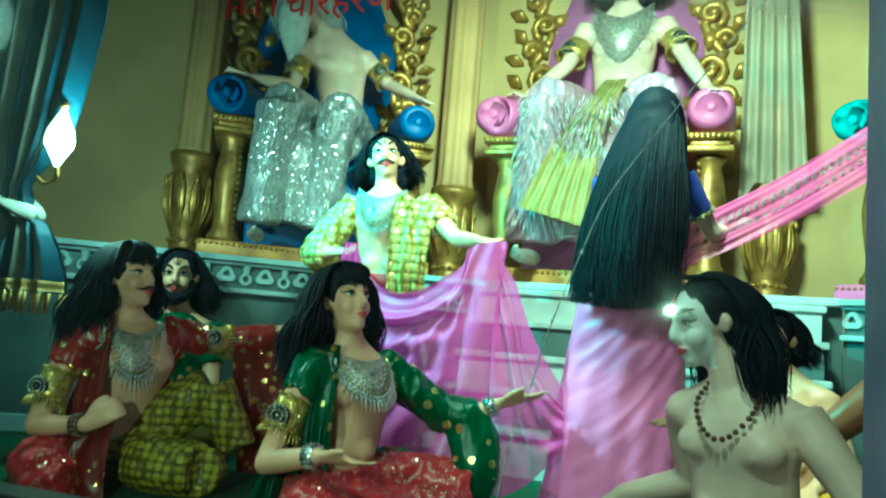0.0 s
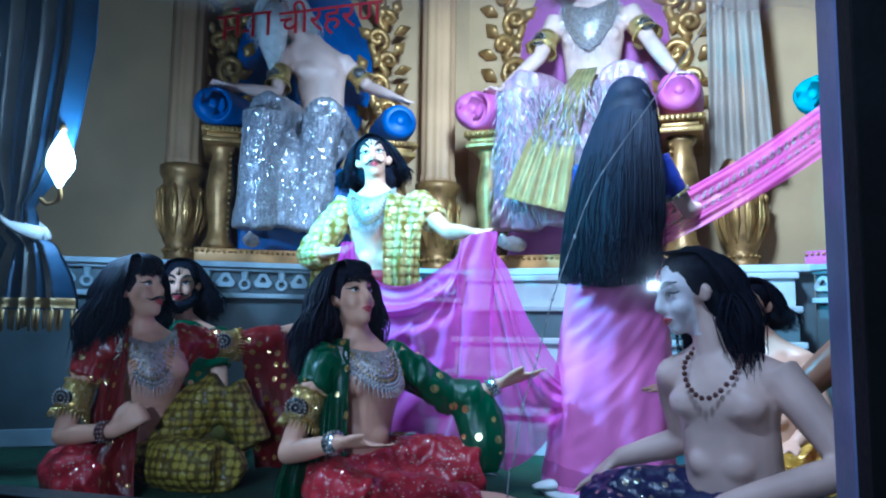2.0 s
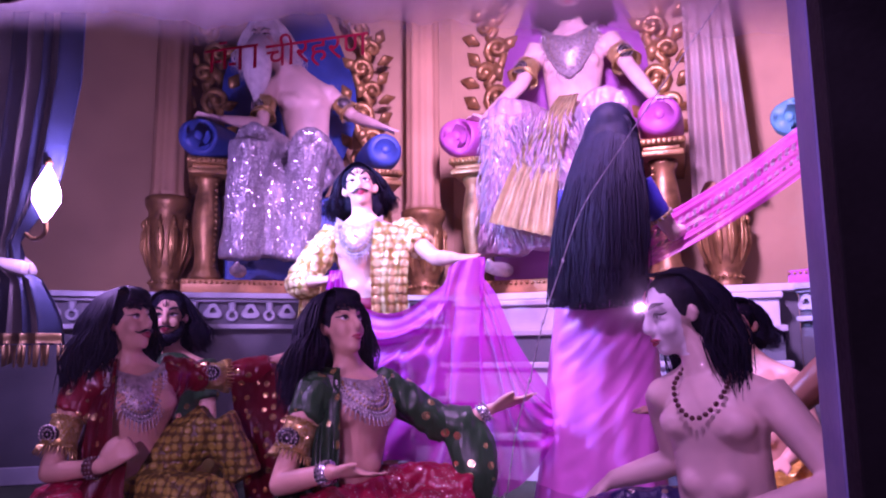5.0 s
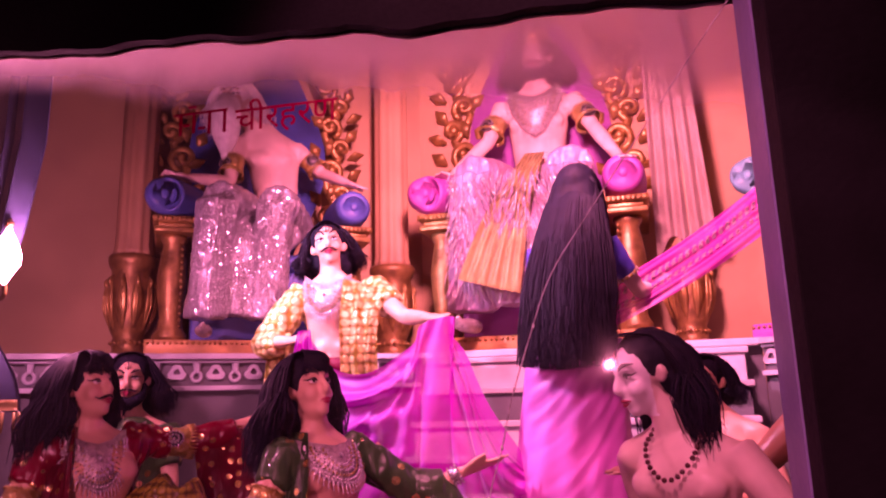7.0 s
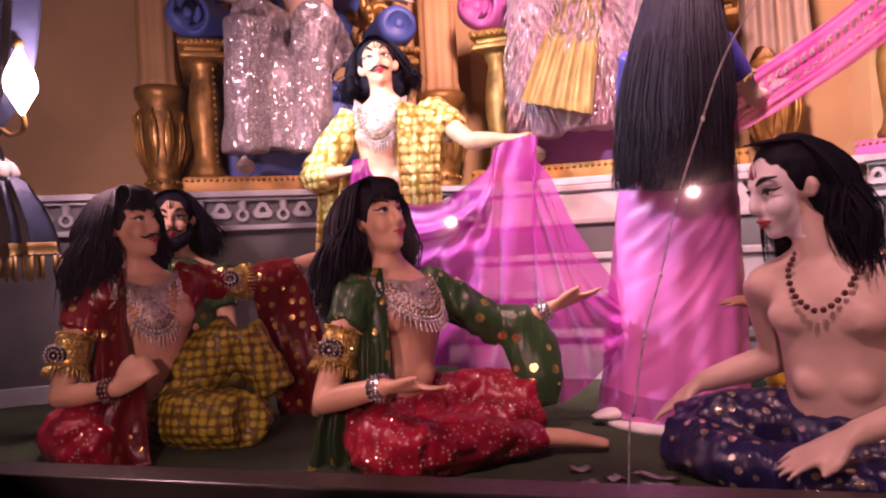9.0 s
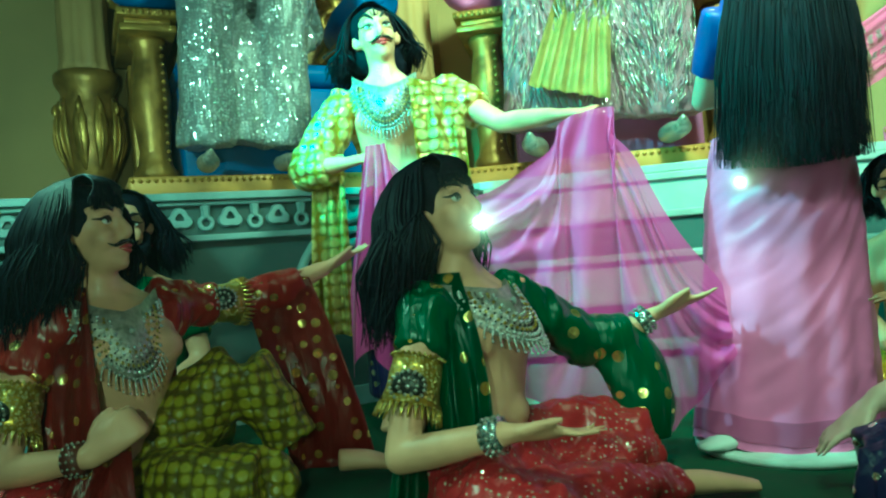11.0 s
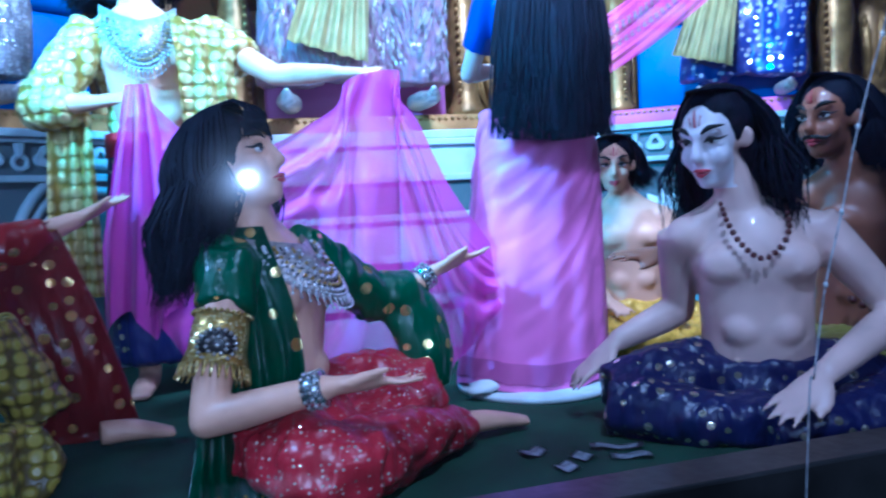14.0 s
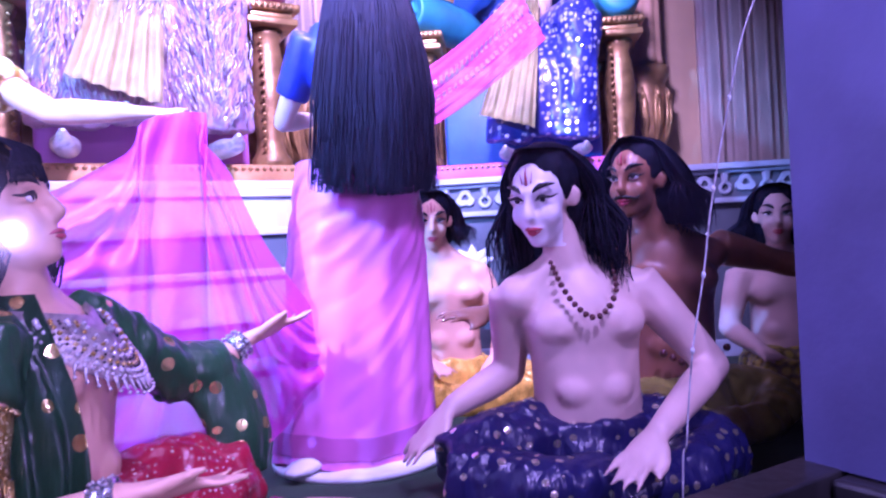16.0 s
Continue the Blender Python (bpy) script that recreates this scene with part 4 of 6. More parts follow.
def wig(S, c, A, rnd, k=1.0, length=0.30, count=240, mat=None, spread=1.0, fringe=0.0, back=0.0, part_y=0.04, wave=0.042, open_at=1.9):
    """Long hair: a close cap and many tapered locks that follow the skull and then hang; open_at: where it leaves the face, from the nape."""
    mat = mat or HAIR
    P = lambda x, y, z: Vector(c) + A @ (V(x, y, z) * k)
    S.blend(mat, lambda bm: (ball(bm, P(0, -0.034, 0.046), [q * k for q in (0.091, 0.098, 0.093)], 20, 14, turn=A),
                             ball(bm, P(0, -0.066, -0.03), [q * k for q in (0.092, 0.064, 0.090)], 16, 12, turn=A),
                             tube(bm, [P(0, -0.075, 0.02), P(0, -0.090, -0.07), P(0, -0.090, -0.05) - V(0, 0, 0.62 * length)], [(0.090 * k, 0.055 * k), (0.098 * spread * k, 0.060 * k), (0.082 * spread * k, 0.034 * k)], seg=14, lat=A @ V(1, 0, 0))), 0.010, 3, lambda p, n: 0.005 * noise.noise(p * 40))

    def locks(bm):
        for i in range(int(count * 3.6)):
            front = fringe > 0 and rnd.random() < 0.16
            a = rnd.uniform(2.2, 4.08) if front else rnd.uniform(-open_at, open_at)
            d = V(math.sin(a), -math.cos(a), 0)          # a = 0 is the nape
            edge_on = max(0.0, abs(a) - 1.3) / 0.7
            ln = length * (1 + back * max(0.0, math.cos(a))) * rnd.uniform(0.70, 1.12) * (1 - 0.18 * min(edge_on, 1))
            top = P(0.012 * d.x + rnd.uniform(-0.01, 0.01), part_y - 0.02 + rnd.uniform(-0.02, 0.02), 0.136)
            mid = P(0.072 * d.x, 0.070 * d.y - 0.018 + 0.02 * edge_on, 0.116)
            puff = rnd.uniform(0.95, 1.34)
            rim = P(0.097 * d.x * puff, 0.102 * d.y * puff - 0.026 + 0.012 * edge_on, 0.048)
            jaw = P(0.103 * d.x * spread * puff, 0.108 * d.y * puff - 0.036 + 0.004 * edge_on, -0.01)
            end = jaw - V(0, 0, ln) + A @ V(d.x * 0.050 * rnd.uniform(-0.8, 1.5), d.y * 0.03 * rnd.uniform(-0.5, 1.6) - 0.015, 0)
            b1 = jaw.lerp(end, 0.45) + V(rnd.uniform(-wave, wave), rnd.uniform(-wave, wave), 0)
            if front:
                mid = P(0.05 * d.x, 0.055, 0.128)
                rim = P(0.068 * d.x, 0.080, 0.098)
                jaw = P(0.074 * d.x, 0.086 - 0.02 * abs(d.x), 0.074)
                b1 = P(0.080 * d.x + rnd.uniform(-0.012, 0.012), 0.092 - 0.03 * abs(d.x), 0.066)
                end = P(0.086 * d.x + rnd.uniform(-0.02, 0.02), 0.092 - 0.035 * abs(d.x), 0.062 - fringe * rnd.uniform(0.3, 1.0))
            w = rnd.uniform(0.0016, 0.0040) * k
            tube(bm, [top, mid, rim, jaw, b1, end], [w * 0.6, w * 1.1, w * 1.3, w * 1.2, w, w * 0.2], seg=3, sub=2, caps=False)
    S.draw(mat, locks)


def hand_forms(bm, wrist, tip, normal, k=1.0, fist=False, spread=1.0):
    """A palm, four fingers and a thumb from the wrist towards the tip; normal: out of the back of the hand."""
    w, t = Vector(wrist), Vector(tip)
    d = (t - w).normalized()
    n = (Vector(normal) - d * d.dot(Vector(normal))).normalized()
    x = d.cross(n)
    L = (t - w).length
    tube(bm, [w - d * 0.015, w + d * 0.28 * L, w + d * 0.52 * L], [(0.026 * k, 0.021 * k), (0.038 * k, 0.019 * k), (0.040 * k, 0.016 * k)], seg=10, lat=x)
    for i in range(4):
        o = (i - 1.5) * 0.019 * k
        a = w + d * 0.50 * L + x * o
        if fist:
            tube(bm, [a, a + d * 0.035 - n * 0.01, a + d * 0.03 - n * 0.045, a - d * 0.005 - n * 0.045], [0.0115 * k] * 3, seg=7)
        else:
            e = w + d * L * (0.98, 1.03, 1.0, 0.90)[i] + x * o * 1.5 * spread - n * 0.006 * (i - 1)
            tube(bm, [a, a.lerp(e, 0.5) + n * 0.007, e], [0.0105 * k, 0.0095 * k, 0.006 * k], seg=7)
    for s in (-1,):
        a = w + d * 0.18 * L + x * s * 0.030 * k
        tube(bm, [a, a + d * 0.22 * L + x * s * 0.022 - n * 0.010, a + d * 0.45 * L + x * s * 0.026 - n * 0.018], [0.014 * k, 0.012 * k, 0.007 * k], seg=7)


def limb(bm, a, b, c, radii):
    a, b, c = Vector(a), Vector(b), Vector(c)
    tube(bm, [a, a.lerp(b, 0.35), a.lerp(b, 0.75), b], radii[0:4], seg=12, sub=2)
    tube(bm, [b, b.lerp(c, 0.3), b.lerp(c, 0.7), c], radii[3:7], seg=12, sub=2)
    ball(bm, b, radii[3] * 1.0, 10, 8)


ARM = (0.054, 0.051, 0.043, 0.038, 0.040, 0.033, 0.026)


def torso_forms(bm, pelvis, chest, neck, lat, face, k=1.0, heavy=1.0):
    """A bare upper body from hips to neck, with chest muscles."""
    p, c, n, lat, face = (Vector(q) for q in (pelvis, chest, neck, lat, face))
    lat = lat.normalized()
    face = face.normalized()
    tube(bm, [p, p.lerp(c, 0.38), p.lerp(c, 0.75), c, c.lerp(n, 0.62), n], [(0.155 * k, 0.115 * k), (0.128 * k * heavy, 0.100 * k * heavy), (0.146 * k, 0.104 * k), (0.162 * k, 0.108 * k), (0.135 * k, 0.078 * k), (0.052 * k, 0.052 * k)], seg=24, sub=4, lat=lat)
    for s in (-1, 1):
        ball(bm, c + lat * 0.070 * s * k + face * 0.066 * k - V(0, 0, 0.01), (0.078 * k, 0.048 * k, 0.056 * k), 14, 10, turn=axes(face))
        ball(bm, c + lat * 0.085 * s * k + face * 0.106 * k - V(0, 0, 0.028), 0.010 * k, 8, 6)
        ball(bm, p.lerp(c, 0.42) + lat * 0.045 * s * k + face * 0.070 * k * heavy, (0.058 * k, 0.040 * k, 0.050 * k), 12, 8, turn=axes(face))
        ball(bm, c.lerp(n, 0.45) + lat * 0.150 * s * k, (0.066 * k, 0.060 * k, 0.058 * k), 14, 10, turn=axes(face))
        tube(bm, [n + V(0, 0, 0.035 * k) + lat * 0.012 * s * k, c.lerp(n, 0.80) + lat * 0.075 * s * k, c.lerp(n, 0.52) + lat * 0.150 * s * k], [0.040 * k, 0.047 * k, 0.050 * k], seg=12)


def folds(amount, scale=(16, 16, 5), seed=0.0):
    """Cloth folds as a shift along the normal."""
    return lambda p, n: amount * (noise.noise(V(p.x * scale[0] + seed, p.y * scale[1], p.z * scale[2])) + 0.45 * noise.noise(V(p.x * 40, p.y * 40 + seed, p.z * 16)))


def bib(S, c, face, lat, w, h, mats=(JEWEL, GOLD_JEWEL), curve=0.05):
    """A broad pointed collar of stones lying on the chest, edged with hanging points."""
    c, face, lat = Vector(c), Vector(face).normalized(), Vector(lat).normalized()
    down = face.cross(lat) if face.cross(lat).z < 0 else -face.cross(lat)
    at = lambda u, v: c + lat * u * w + down * v * h - face * (curve * u * u)

    def plate(bm):
        pts = [(-1, -0.25), (-0.98, 0.10), (-0.75, 0.52), (-0.38, 0.86), (0, 1.02), (0.38, 0.86), (0.75, 0.52), (0.98, 0.10), (1, -0.25), (0.45, 0.02), (0, 0.12), (-0.45, 0.02)]
        mid = bm.verts.new(at(0, 0.45) + face * 0.016)
        ring = [bm.verts.new(at(u, v) + face * 0.006) for u, v in pts]
        back = [bm.verts.new(at(u, v) - face * 0.012) for u, v in pts]
        n = len(ring)
        for i in range(n):
            j = (i + 1) % n
            bm.faces.new((ring[i], ring[j], mid))
            bm.faces.new((ring[i], back[i], back[j], ring[j]))
        bmesh.ops.recalc_face_normals(bm, faces=bm.faces)
    S.draw(BIB_BASE, plate)

    def outer(t):
        c0 = math.sin(t)
        return 0.99 * math.cos(t), 0.99 * c0 ** 1.2 if c0 > 0 else 0.3 * c0

    def stones(bm, shares):
        for q, n, r in shares:
            for i in range(n + 1):
                u, v = outer(math.pi * (1.06 - 1.12 * i / n))
                gem(bm, at(q * u, 0.40 + q * (v - 0.40)) + face * (0.012 + 0.012 * (1 - q)), r)

    def drops(bm):
        for i in range(31):
            u, v = outer(math.pi * (1.03 - 1.06 * i / 30))
            tube(bm, [at(u, v) + face * 0.008, at(u * 1.10, v * 1.13 + 0.02) + face * 0.004], [0.0034, 0.0018], seg=4, sub=1)
            gem(bm, at(u * 1.11, v * 1.15 + 0.03) + face * 0.004, 0.0046)
    S.draw(STONE, lambda bm: (stones(bm, ((1.0, 44, 0.0052), (0.88, 30, 0.0072), (0.56, 16, 0.0066), (0.36, 10, 0.0056), (0.0, 1, 0.012))), drops(bm)))
    S.draw(mats[1], lambda bm: stones(bm, ((0.74, 26, 0.0058), (0.46, 14, 0.005))))
    S.draw(INK, lambda bm: stones(bm, ((0.65, 22, 0.0036), (0.81, 34, 0.0036))))


def armlet(S, a, b, r, out):
    """A broad jewelled band round an upper arm, with a round stone boss and gold fringe below."""
    a, b, out = Vector(a), Vector(b), Vector(out).normalized()
    d = (b - a).normalized()
    S.draw(GOLD_JEWEL, lambda bm: tube(bm, [a, a.lerp(b, 0.3), a.lerp(b, 0.7), b], [r * 1.02, r * 1.08, r * 1.1, r * 1.25], seg=18, sub=1))
    x = d.orthogonal().normalized()
    y = d.cross(x)

    def fringe(bm):
        for i in range(30):
            q = x * math.cos(i * 0.2095) + y * math.sin(i * 0.2095)
            tube(bm, [b + q * r * 1.2, b + q * r * 1.38 + d * 0.032], [0.006, 0.002], seg=4, sub=1)
            gem(bm, a + q * r * 1.1, 0.006)
    S.draw(GOLD_JEWEL, fringe)
    c = a.lerp(b, 0.48) + out * r * 1.10
    S.draw(INK, lambda bm: ball(bm, c, (r * 0.72, r * 0.25, r * 0.60), 14, 8, turn=axes(out)))

    def boss(bm):
        M = axes(out)
        for q, n in ((0.66, 18), (0.36, 10), (0.0, 1)):
            for i in range(n):
                t = 2 * math.pi * i / n
                gem(bm, c + M @ V(r * q * 1.05 * math.cos(t), r * 0.26, r * q * 0.9 * math.sin(t)), 0.0062)
    S.draw(JEWEL, boss)


def bangle(S, a, b, r, mat=None):
    S.draw(mat or STEEL, lambda bm: tube(bm, [a, Vector(a).lerp(Vector(b), 0.5), b], [r, r * 0.94, r], seg=16, sub=1))
    x = (Vector(b) - Vector(a)).orthogonal().normalized()
    y = (Vector(b) - Vector(a)).normalized().cross(x)
    S.draw(JEWEL, lambda bm: [gem(bm, Vector(a).lerp(Vector(b), q) + (x * math.cos(i * 0.45) + y * math.sin(i * 0.45)) * r * 1.02, 0.005) for i in range(14) for q in (0.1, 0.5, 0.9)])


def hanging_cloth(S, mat, top_a, top_b, bottom_a, bottom_b, ripples=5, depth=0.02, out=(0, -1, 0), nu=28, nv=20, thick=0.006, bow=0.0):
    ta, tb, ba, bb, out = (Vector(q) for q in (top_a, top_b, bottom_a, bottom_b, out))
    S.draw(mat, lambda bm: sheet(bm, lambda u, v: ta.lerp(tb, u).lerp(ba.lerp(bb, u), v) + out * (depth * (0.4 + 0.6 * v) * math.sin(u * ripples * 6.283 + 1.5 * v + 3.2 * noise.noise(ta * 9 + V(2.2 * u, 1.7 * v, 0))) + 0.5 * depth * noise.noise(ta * 7 + V(5 * u, 4 * v, 3)) + bow * math.sin(math.pi * v)), nu, nv, thick=thick))


def beads(S, pts, r=0.010, mat=None):
    path = catmull(pts, 10)
    out, left = [path[0]], 0.0
    for p, q in zip(path, path[1:]):
        left += (q - p).length
        if left >= r * 2.15:
            out.append(q)
            left = 0.0
    S.draw(mat or BEAD, lambda bm: [ball(bm, p, r, 8, 6) for p in out])


# --- the seated one in green, arm held out towards the steps
rnd = random.Random(3)
S = Statue()
f = V(0.94, -0.28, 0.30)
H = V(-0.440, 1.620, 0.750)
A = axes(f)
neck, chest, hips = V(-0.405, 1.640, 0.575), V(-0.365, 1.620, 0.440), V(-0.375, 1.560, 0.110)
lat, fwd = V(0.506, 0.862, 0), V(0.862, -0.506, 0)
nearS, farS = V(-0.455, 1.475, 0.505), V(-0.270, 1.790, 0.515)
nearE, nearW, nearT = V(-0.505, 1.350, 0.205), V(-0.245, 1.272, 0.275), V(-0.050, 1.275, 0.280)
farE, farW, farT = V(-0.095, 1.880, 0.340), V(0.050, 1.940, 0.428), V(0.235, 1.975, 0.490)


def skin(bm):
    head_forms(H, A, 1.0)(bm)
    tube(bm, [H + A @ V(0, -0.02, -0.05), H.lerp(neck, 0.6), neck - V(0, 0, 0.03)], [0.055, 0.050, 0.060], seg=14)
    torso_forms(bm, hips, chest, neck, lat, fwd, 0.94)
    limb(bm, nearS, nearE, nearW, ARM)
    limb(bm, farS, farE, farW, ARM)
    hand_forms(bm, nearW, nearT, V(0.1, -0.3, -1))
    hand_forms(bm, farW, farT, V(0.2, -0.3, -1))
    tube(bm, [V(0.06, 1.65, 0.05), V(0.15, 1.69, 0.045), V(0.27, 1.735, 0.022)], [(0.035, 0.033), (0.042, 0.028), (0.034, 0.013)], seg=12, lat=V(-0.3, 1, 0))


S.blend(SKIN, skin, 0.0085, 4)
face_marks(S, H, A)
wig(S, H, A, rnd, 1.07, 0.22, 360, fringe=0.030, back=0.15, spread=1.08, open_at=2.02)
S.blend(RED_SEQUIN, lambda bm: (tube(bm, [hips + V(-0.02, 0, 0.07), hips - V(0, 0, 0.03)], [(0.17, 0.15), (0.21, 0.19)], seg=18, lat=lat),
                                tube(bm, [V(-0.36, 1.47, 0.10), V(-0.30, 1.33, 0.095), V(-0.16, 1.345, 0.085)], [0.105, 0.10, 0.088], seg=14),
                                tube(bm, [V(-0.20, 1.36, 0.085), V(-0.06, 1.50, 0.075), V(0.085, 1.645, 0.052)], [0.092, 0.078, 0.045], seg=14),
                                tube(bm, [V(-0.34, 1.66, 0.11), V(-0.16, 1.80, 0.135), V(0.0, 1.83, 0.105)], [0.11, 0.105, 0.095], seg=14),
                                tube(bm, [V(-0.01, 1.83, 0.10), V(-0.10, 1.70, 0.075), V(-0.22, 1.58, 0.06)], [0.095, 0.08, 0.06], seg=14)), 0.010, 2, folds(0.016, (15, 15, 20)))
bib(S, V(-0.315, 1.590, 0.565), V(0.66, -0.38, 0.60), lat, 0.120, 0.185)
S.blend(GREEN_BROCADE, lambda bm: (tube(bm, [hips + V(-0.04, 0.01, 0.0), hips.lerp(chest, 0.6) - fwd * 0.055, chest - fwd * 0.045, chest.lerp(neck, 0.55) - fwd * 0.03, neck - fwd * 0.035], [(0.165, 0.105), (0.155, 0.100), (0.178, 0.095), (0.170, 0.075), (0.085, 0.065)], seg=24, sub=4, lat=lat),
                                   [ball(bm, chest.lerp(neck, 0.50) + lat * 0.143 * q - fwd * 0.012 + V(0, 0, 0.004), 0.079, 14, 10) for q in (-1, 1)],
                                   tube(bm, [nearS + V(0, 0.03, 0.02), nearS.lerp(nearE, 0.28)], [0.076, 0.068], seg=14),
                                   tube(bm, [farS - V(0.05, 0.05, -0.01), farS.lerp(farE, 0.75), farE], [0.075, 0.068, 0.064], seg=14)), 0.009, 3, folds(0.012, (30, 30, 9)))
# shawl ends: down the near side of the chest, over the far forearm, and behind the near arm
hanging_cloth(S, GREEN_BROCADE, V(-0.480, 1.560, 0.600), V(-0.385, 1.540, 0.600), V(-0.425, 1.405, 0.20), V(-0.300, 1.400, 0.205), 2.2, 0.012, (0.5, -0.8, 0), bow=0.05)
hanging_cloth(S, GREEN_BROCADE, V(-0.52, 1.42, 0.30), V(-0.42, 1.52, 0.30), V(-0.56, 1.33, 0.004), V(-0.36, 1.40, 0.004), 3.2, 0.022, (0.3, -0.9, 0), bow=0.03)
S.blend(GREEN_BROCADE, lambda bm: (tube(bm, [V(-0.17, 1.86, 0.385), V(-0.075, 1.885, 0.375), V(-0.005, 1.91, 0.385)], [0.068, 0.074, 0.058], seg=14),
                                   tube(bm, [V(-0.05, 1.885, 0.37), V(0.0, 1.875, 0.29), V(0.025, 1.86, 0.19), V(0.035, 1.85, 0.10)], [(0.085, 0.05), (0.095, 0.045), (0.085, 0.04), (0.05, 0.02)], seg=12, lat=V(0.9, 0.4, 0))), 0.010, 4, folds(0.007))
armlet(S, nearS.lerp(nearE, 0.32), nearS.lerp(nearE, 0.66), 0.057, V(0.1, -1, 0.05))
bangle(S, nearW.lerp(nearE, 0.04), nearW.lerp(nearE, 0.18), 0.037)
bangle(S, farW.lerp(farE, 0.02), farW.lerp(farE, 0.24), 0.037)
S.stand(V(-0.33, 1.58, 0), "seated painted statue in a green gold-dotted shawl and red sequinned trousers")

# --- the seated one in red and yellow, fist raised, arm stretched towards the steps
rnd = random.Random(5)
S = Statue()
f = V(0.95, 0.16, 0.22)
H = V(-1.385, 1.470, 0.782)
A = axes(f)
neck, chest, hips = V(-1.385, 1.500, 0.610), V(-1.335, 1.500, 0.470), V(-1.395, 1.480, 0.110)
lat, fwd = V(0.467, 0.884, 0), V(0.884, -0.467, 0)
nearS, farS = V(-1.470, 1.340, 0.535), V(-1.285, 1.690, 0.560)
nearE, nearW, nearT = V(-1.455, 1.205, 0.215), V(-1.225, 1.235, 0.245), V(-1.100, 1.300, 0.345)
farE, farW, farT = V(-1.150, 1.900, 0.555), V(-0.960, 2.040, 0.640), V(-0.830, 2.120, 0.715)


def skin(bm):
    head_forms(H, A, 1.04)(bm)
    tube(bm, [H + A @ V(0, -0.02, -0.05), H.lerp(neck, 0.6), neck - V(0, 0, 0.03)], [0.057, 0.052, 0.062], seg=14)
    torso_forms(bm, hips, chest, neck, lat, fwd, 0.98)
    limb(bm, nearS, nearE, nearW, ARM)
    limb(bm, farS, farE, farW, ARM)
    hand_forms(bm, nearW, nearT, V(0.5, -0.8, 0.2), 1.1, fist=True)
    hand_forms(bm, farW, farT, V(0.6, 0.3, -0.6))
    tube(bm, [V(-0.88, 1.84, 0.06), V(-0.80, 1.87, 0.055), V(-0.70, 1.90, 0.03)], [(0.035, 0.035), (0.042, 0.03), (0.034, 0.014)], seg=12, lat=V(-0.3, 1, 0))


S.blend(SKIN, skin, 0.009, 4)
face_marks(S, H, A, 1.04, moustache=True)
wig(S, H, A, rnd, 1.12, 0.22, 380, fringe=0.030, back=0.1, spread=1.14, open_at=2.08)
bib(S, V(-1.285, 1.450, 0.590), V(0.80, -0.42, 0.36), lat, 0.125, 0.215)
S.blend(RED_BROCADE, lambda bm: (tube(bm, [hips + V(-0.04, -0.02, 0.0), hips.lerp(chest, 0.6) - fwd * 0.055, chest - fwd * 0.045, chest.lerp(neck, 0.55) - fwd * 0.03, neck - fwd * 0.03], [(0.17, 0.11), (0.165, 0.105), (0.19, 0.098), (0.178, 0.078), (0.088, 0.066)], seg=24, sub=4, lat=lat),
                                 [ball(bm, chest.lerp(neck, 0.50) + lat * 0.150 * q - fwd * 0.012 + V(0, 0, 0.004), 0.083, 14, 10) for q in (-1, 1)],
                                 tube(bm, [nearS + V(0.01, 0.04, 0.02), nearS.lerp(nearE, 0.36)], [0.080, 0.070], seg=14),
                                 tube(bm, [farS - V(0.05, 0.06, -0.01), farS.lerp(farE, 0.45)], [0.078, 0.062], seg=14)), 0.009, 3, folds(0.013, (30, 30, 9)))
hanging_cloth(S, RED_BROCADE, V(-1.475, 1.430, 0.640), V(-1.355, 1.410, 0.640), V(-1.360, 1.270, 0.13), V(-1.200, 1.275, 0.14), 1.4, 0.012, (0.6, -0.8, 0), bow=0.06)
hanging_cloth(S, RED_BROCADE, V(-1.30, 1.285, 0.25), V(-1.17, 1.31, 0.26), V(-1.36, 1.17, 0.005), V(-1.08, 1.22, 0.005), 1.5, 0.016, (0.4, -0.9, 0), bow=0.03)
hanging_cloth(S, RED_BROCADE, V(-1.175, 1.865, 0.600), V(-1.010, 1.985, 0.640), V(-1.03, 1.83, 0.03), V(-0.80, 1.96, 0.03), 1.5, 0.016, (0.6, -0.7, 0), bow=0.05)
S.blend(RED_BROCADE, lambda bm: tube(bm, [farE - V(0.04, 0.04, 0.0), farE + V(0.05, 0.04, 0.02), farE + V(0.12, 0.09, 0.05)], [0.060, 0.068, 0.055], seg=14), 0.010, 4, folds(0.008))
S.blend(RED_SEQUIN, lambda bm: (tube(bm, [V(-1.42, 1.44, 0.09), V(-1.40, 1.26, 0.09), V(-1.30, 1.16, 0.075)], [0.12, 0.105, 0.085], seg=14),
                                tube(bm, [V(-1.62, 1.36, 0.07), V(-1.42, 1.20, 0.065), V(-1.24, 1.20, 0.06)], [0.08, 0.085, 0.06], seg=14)), 0.010, 2, folds(0.016, (15, 15, 20)))
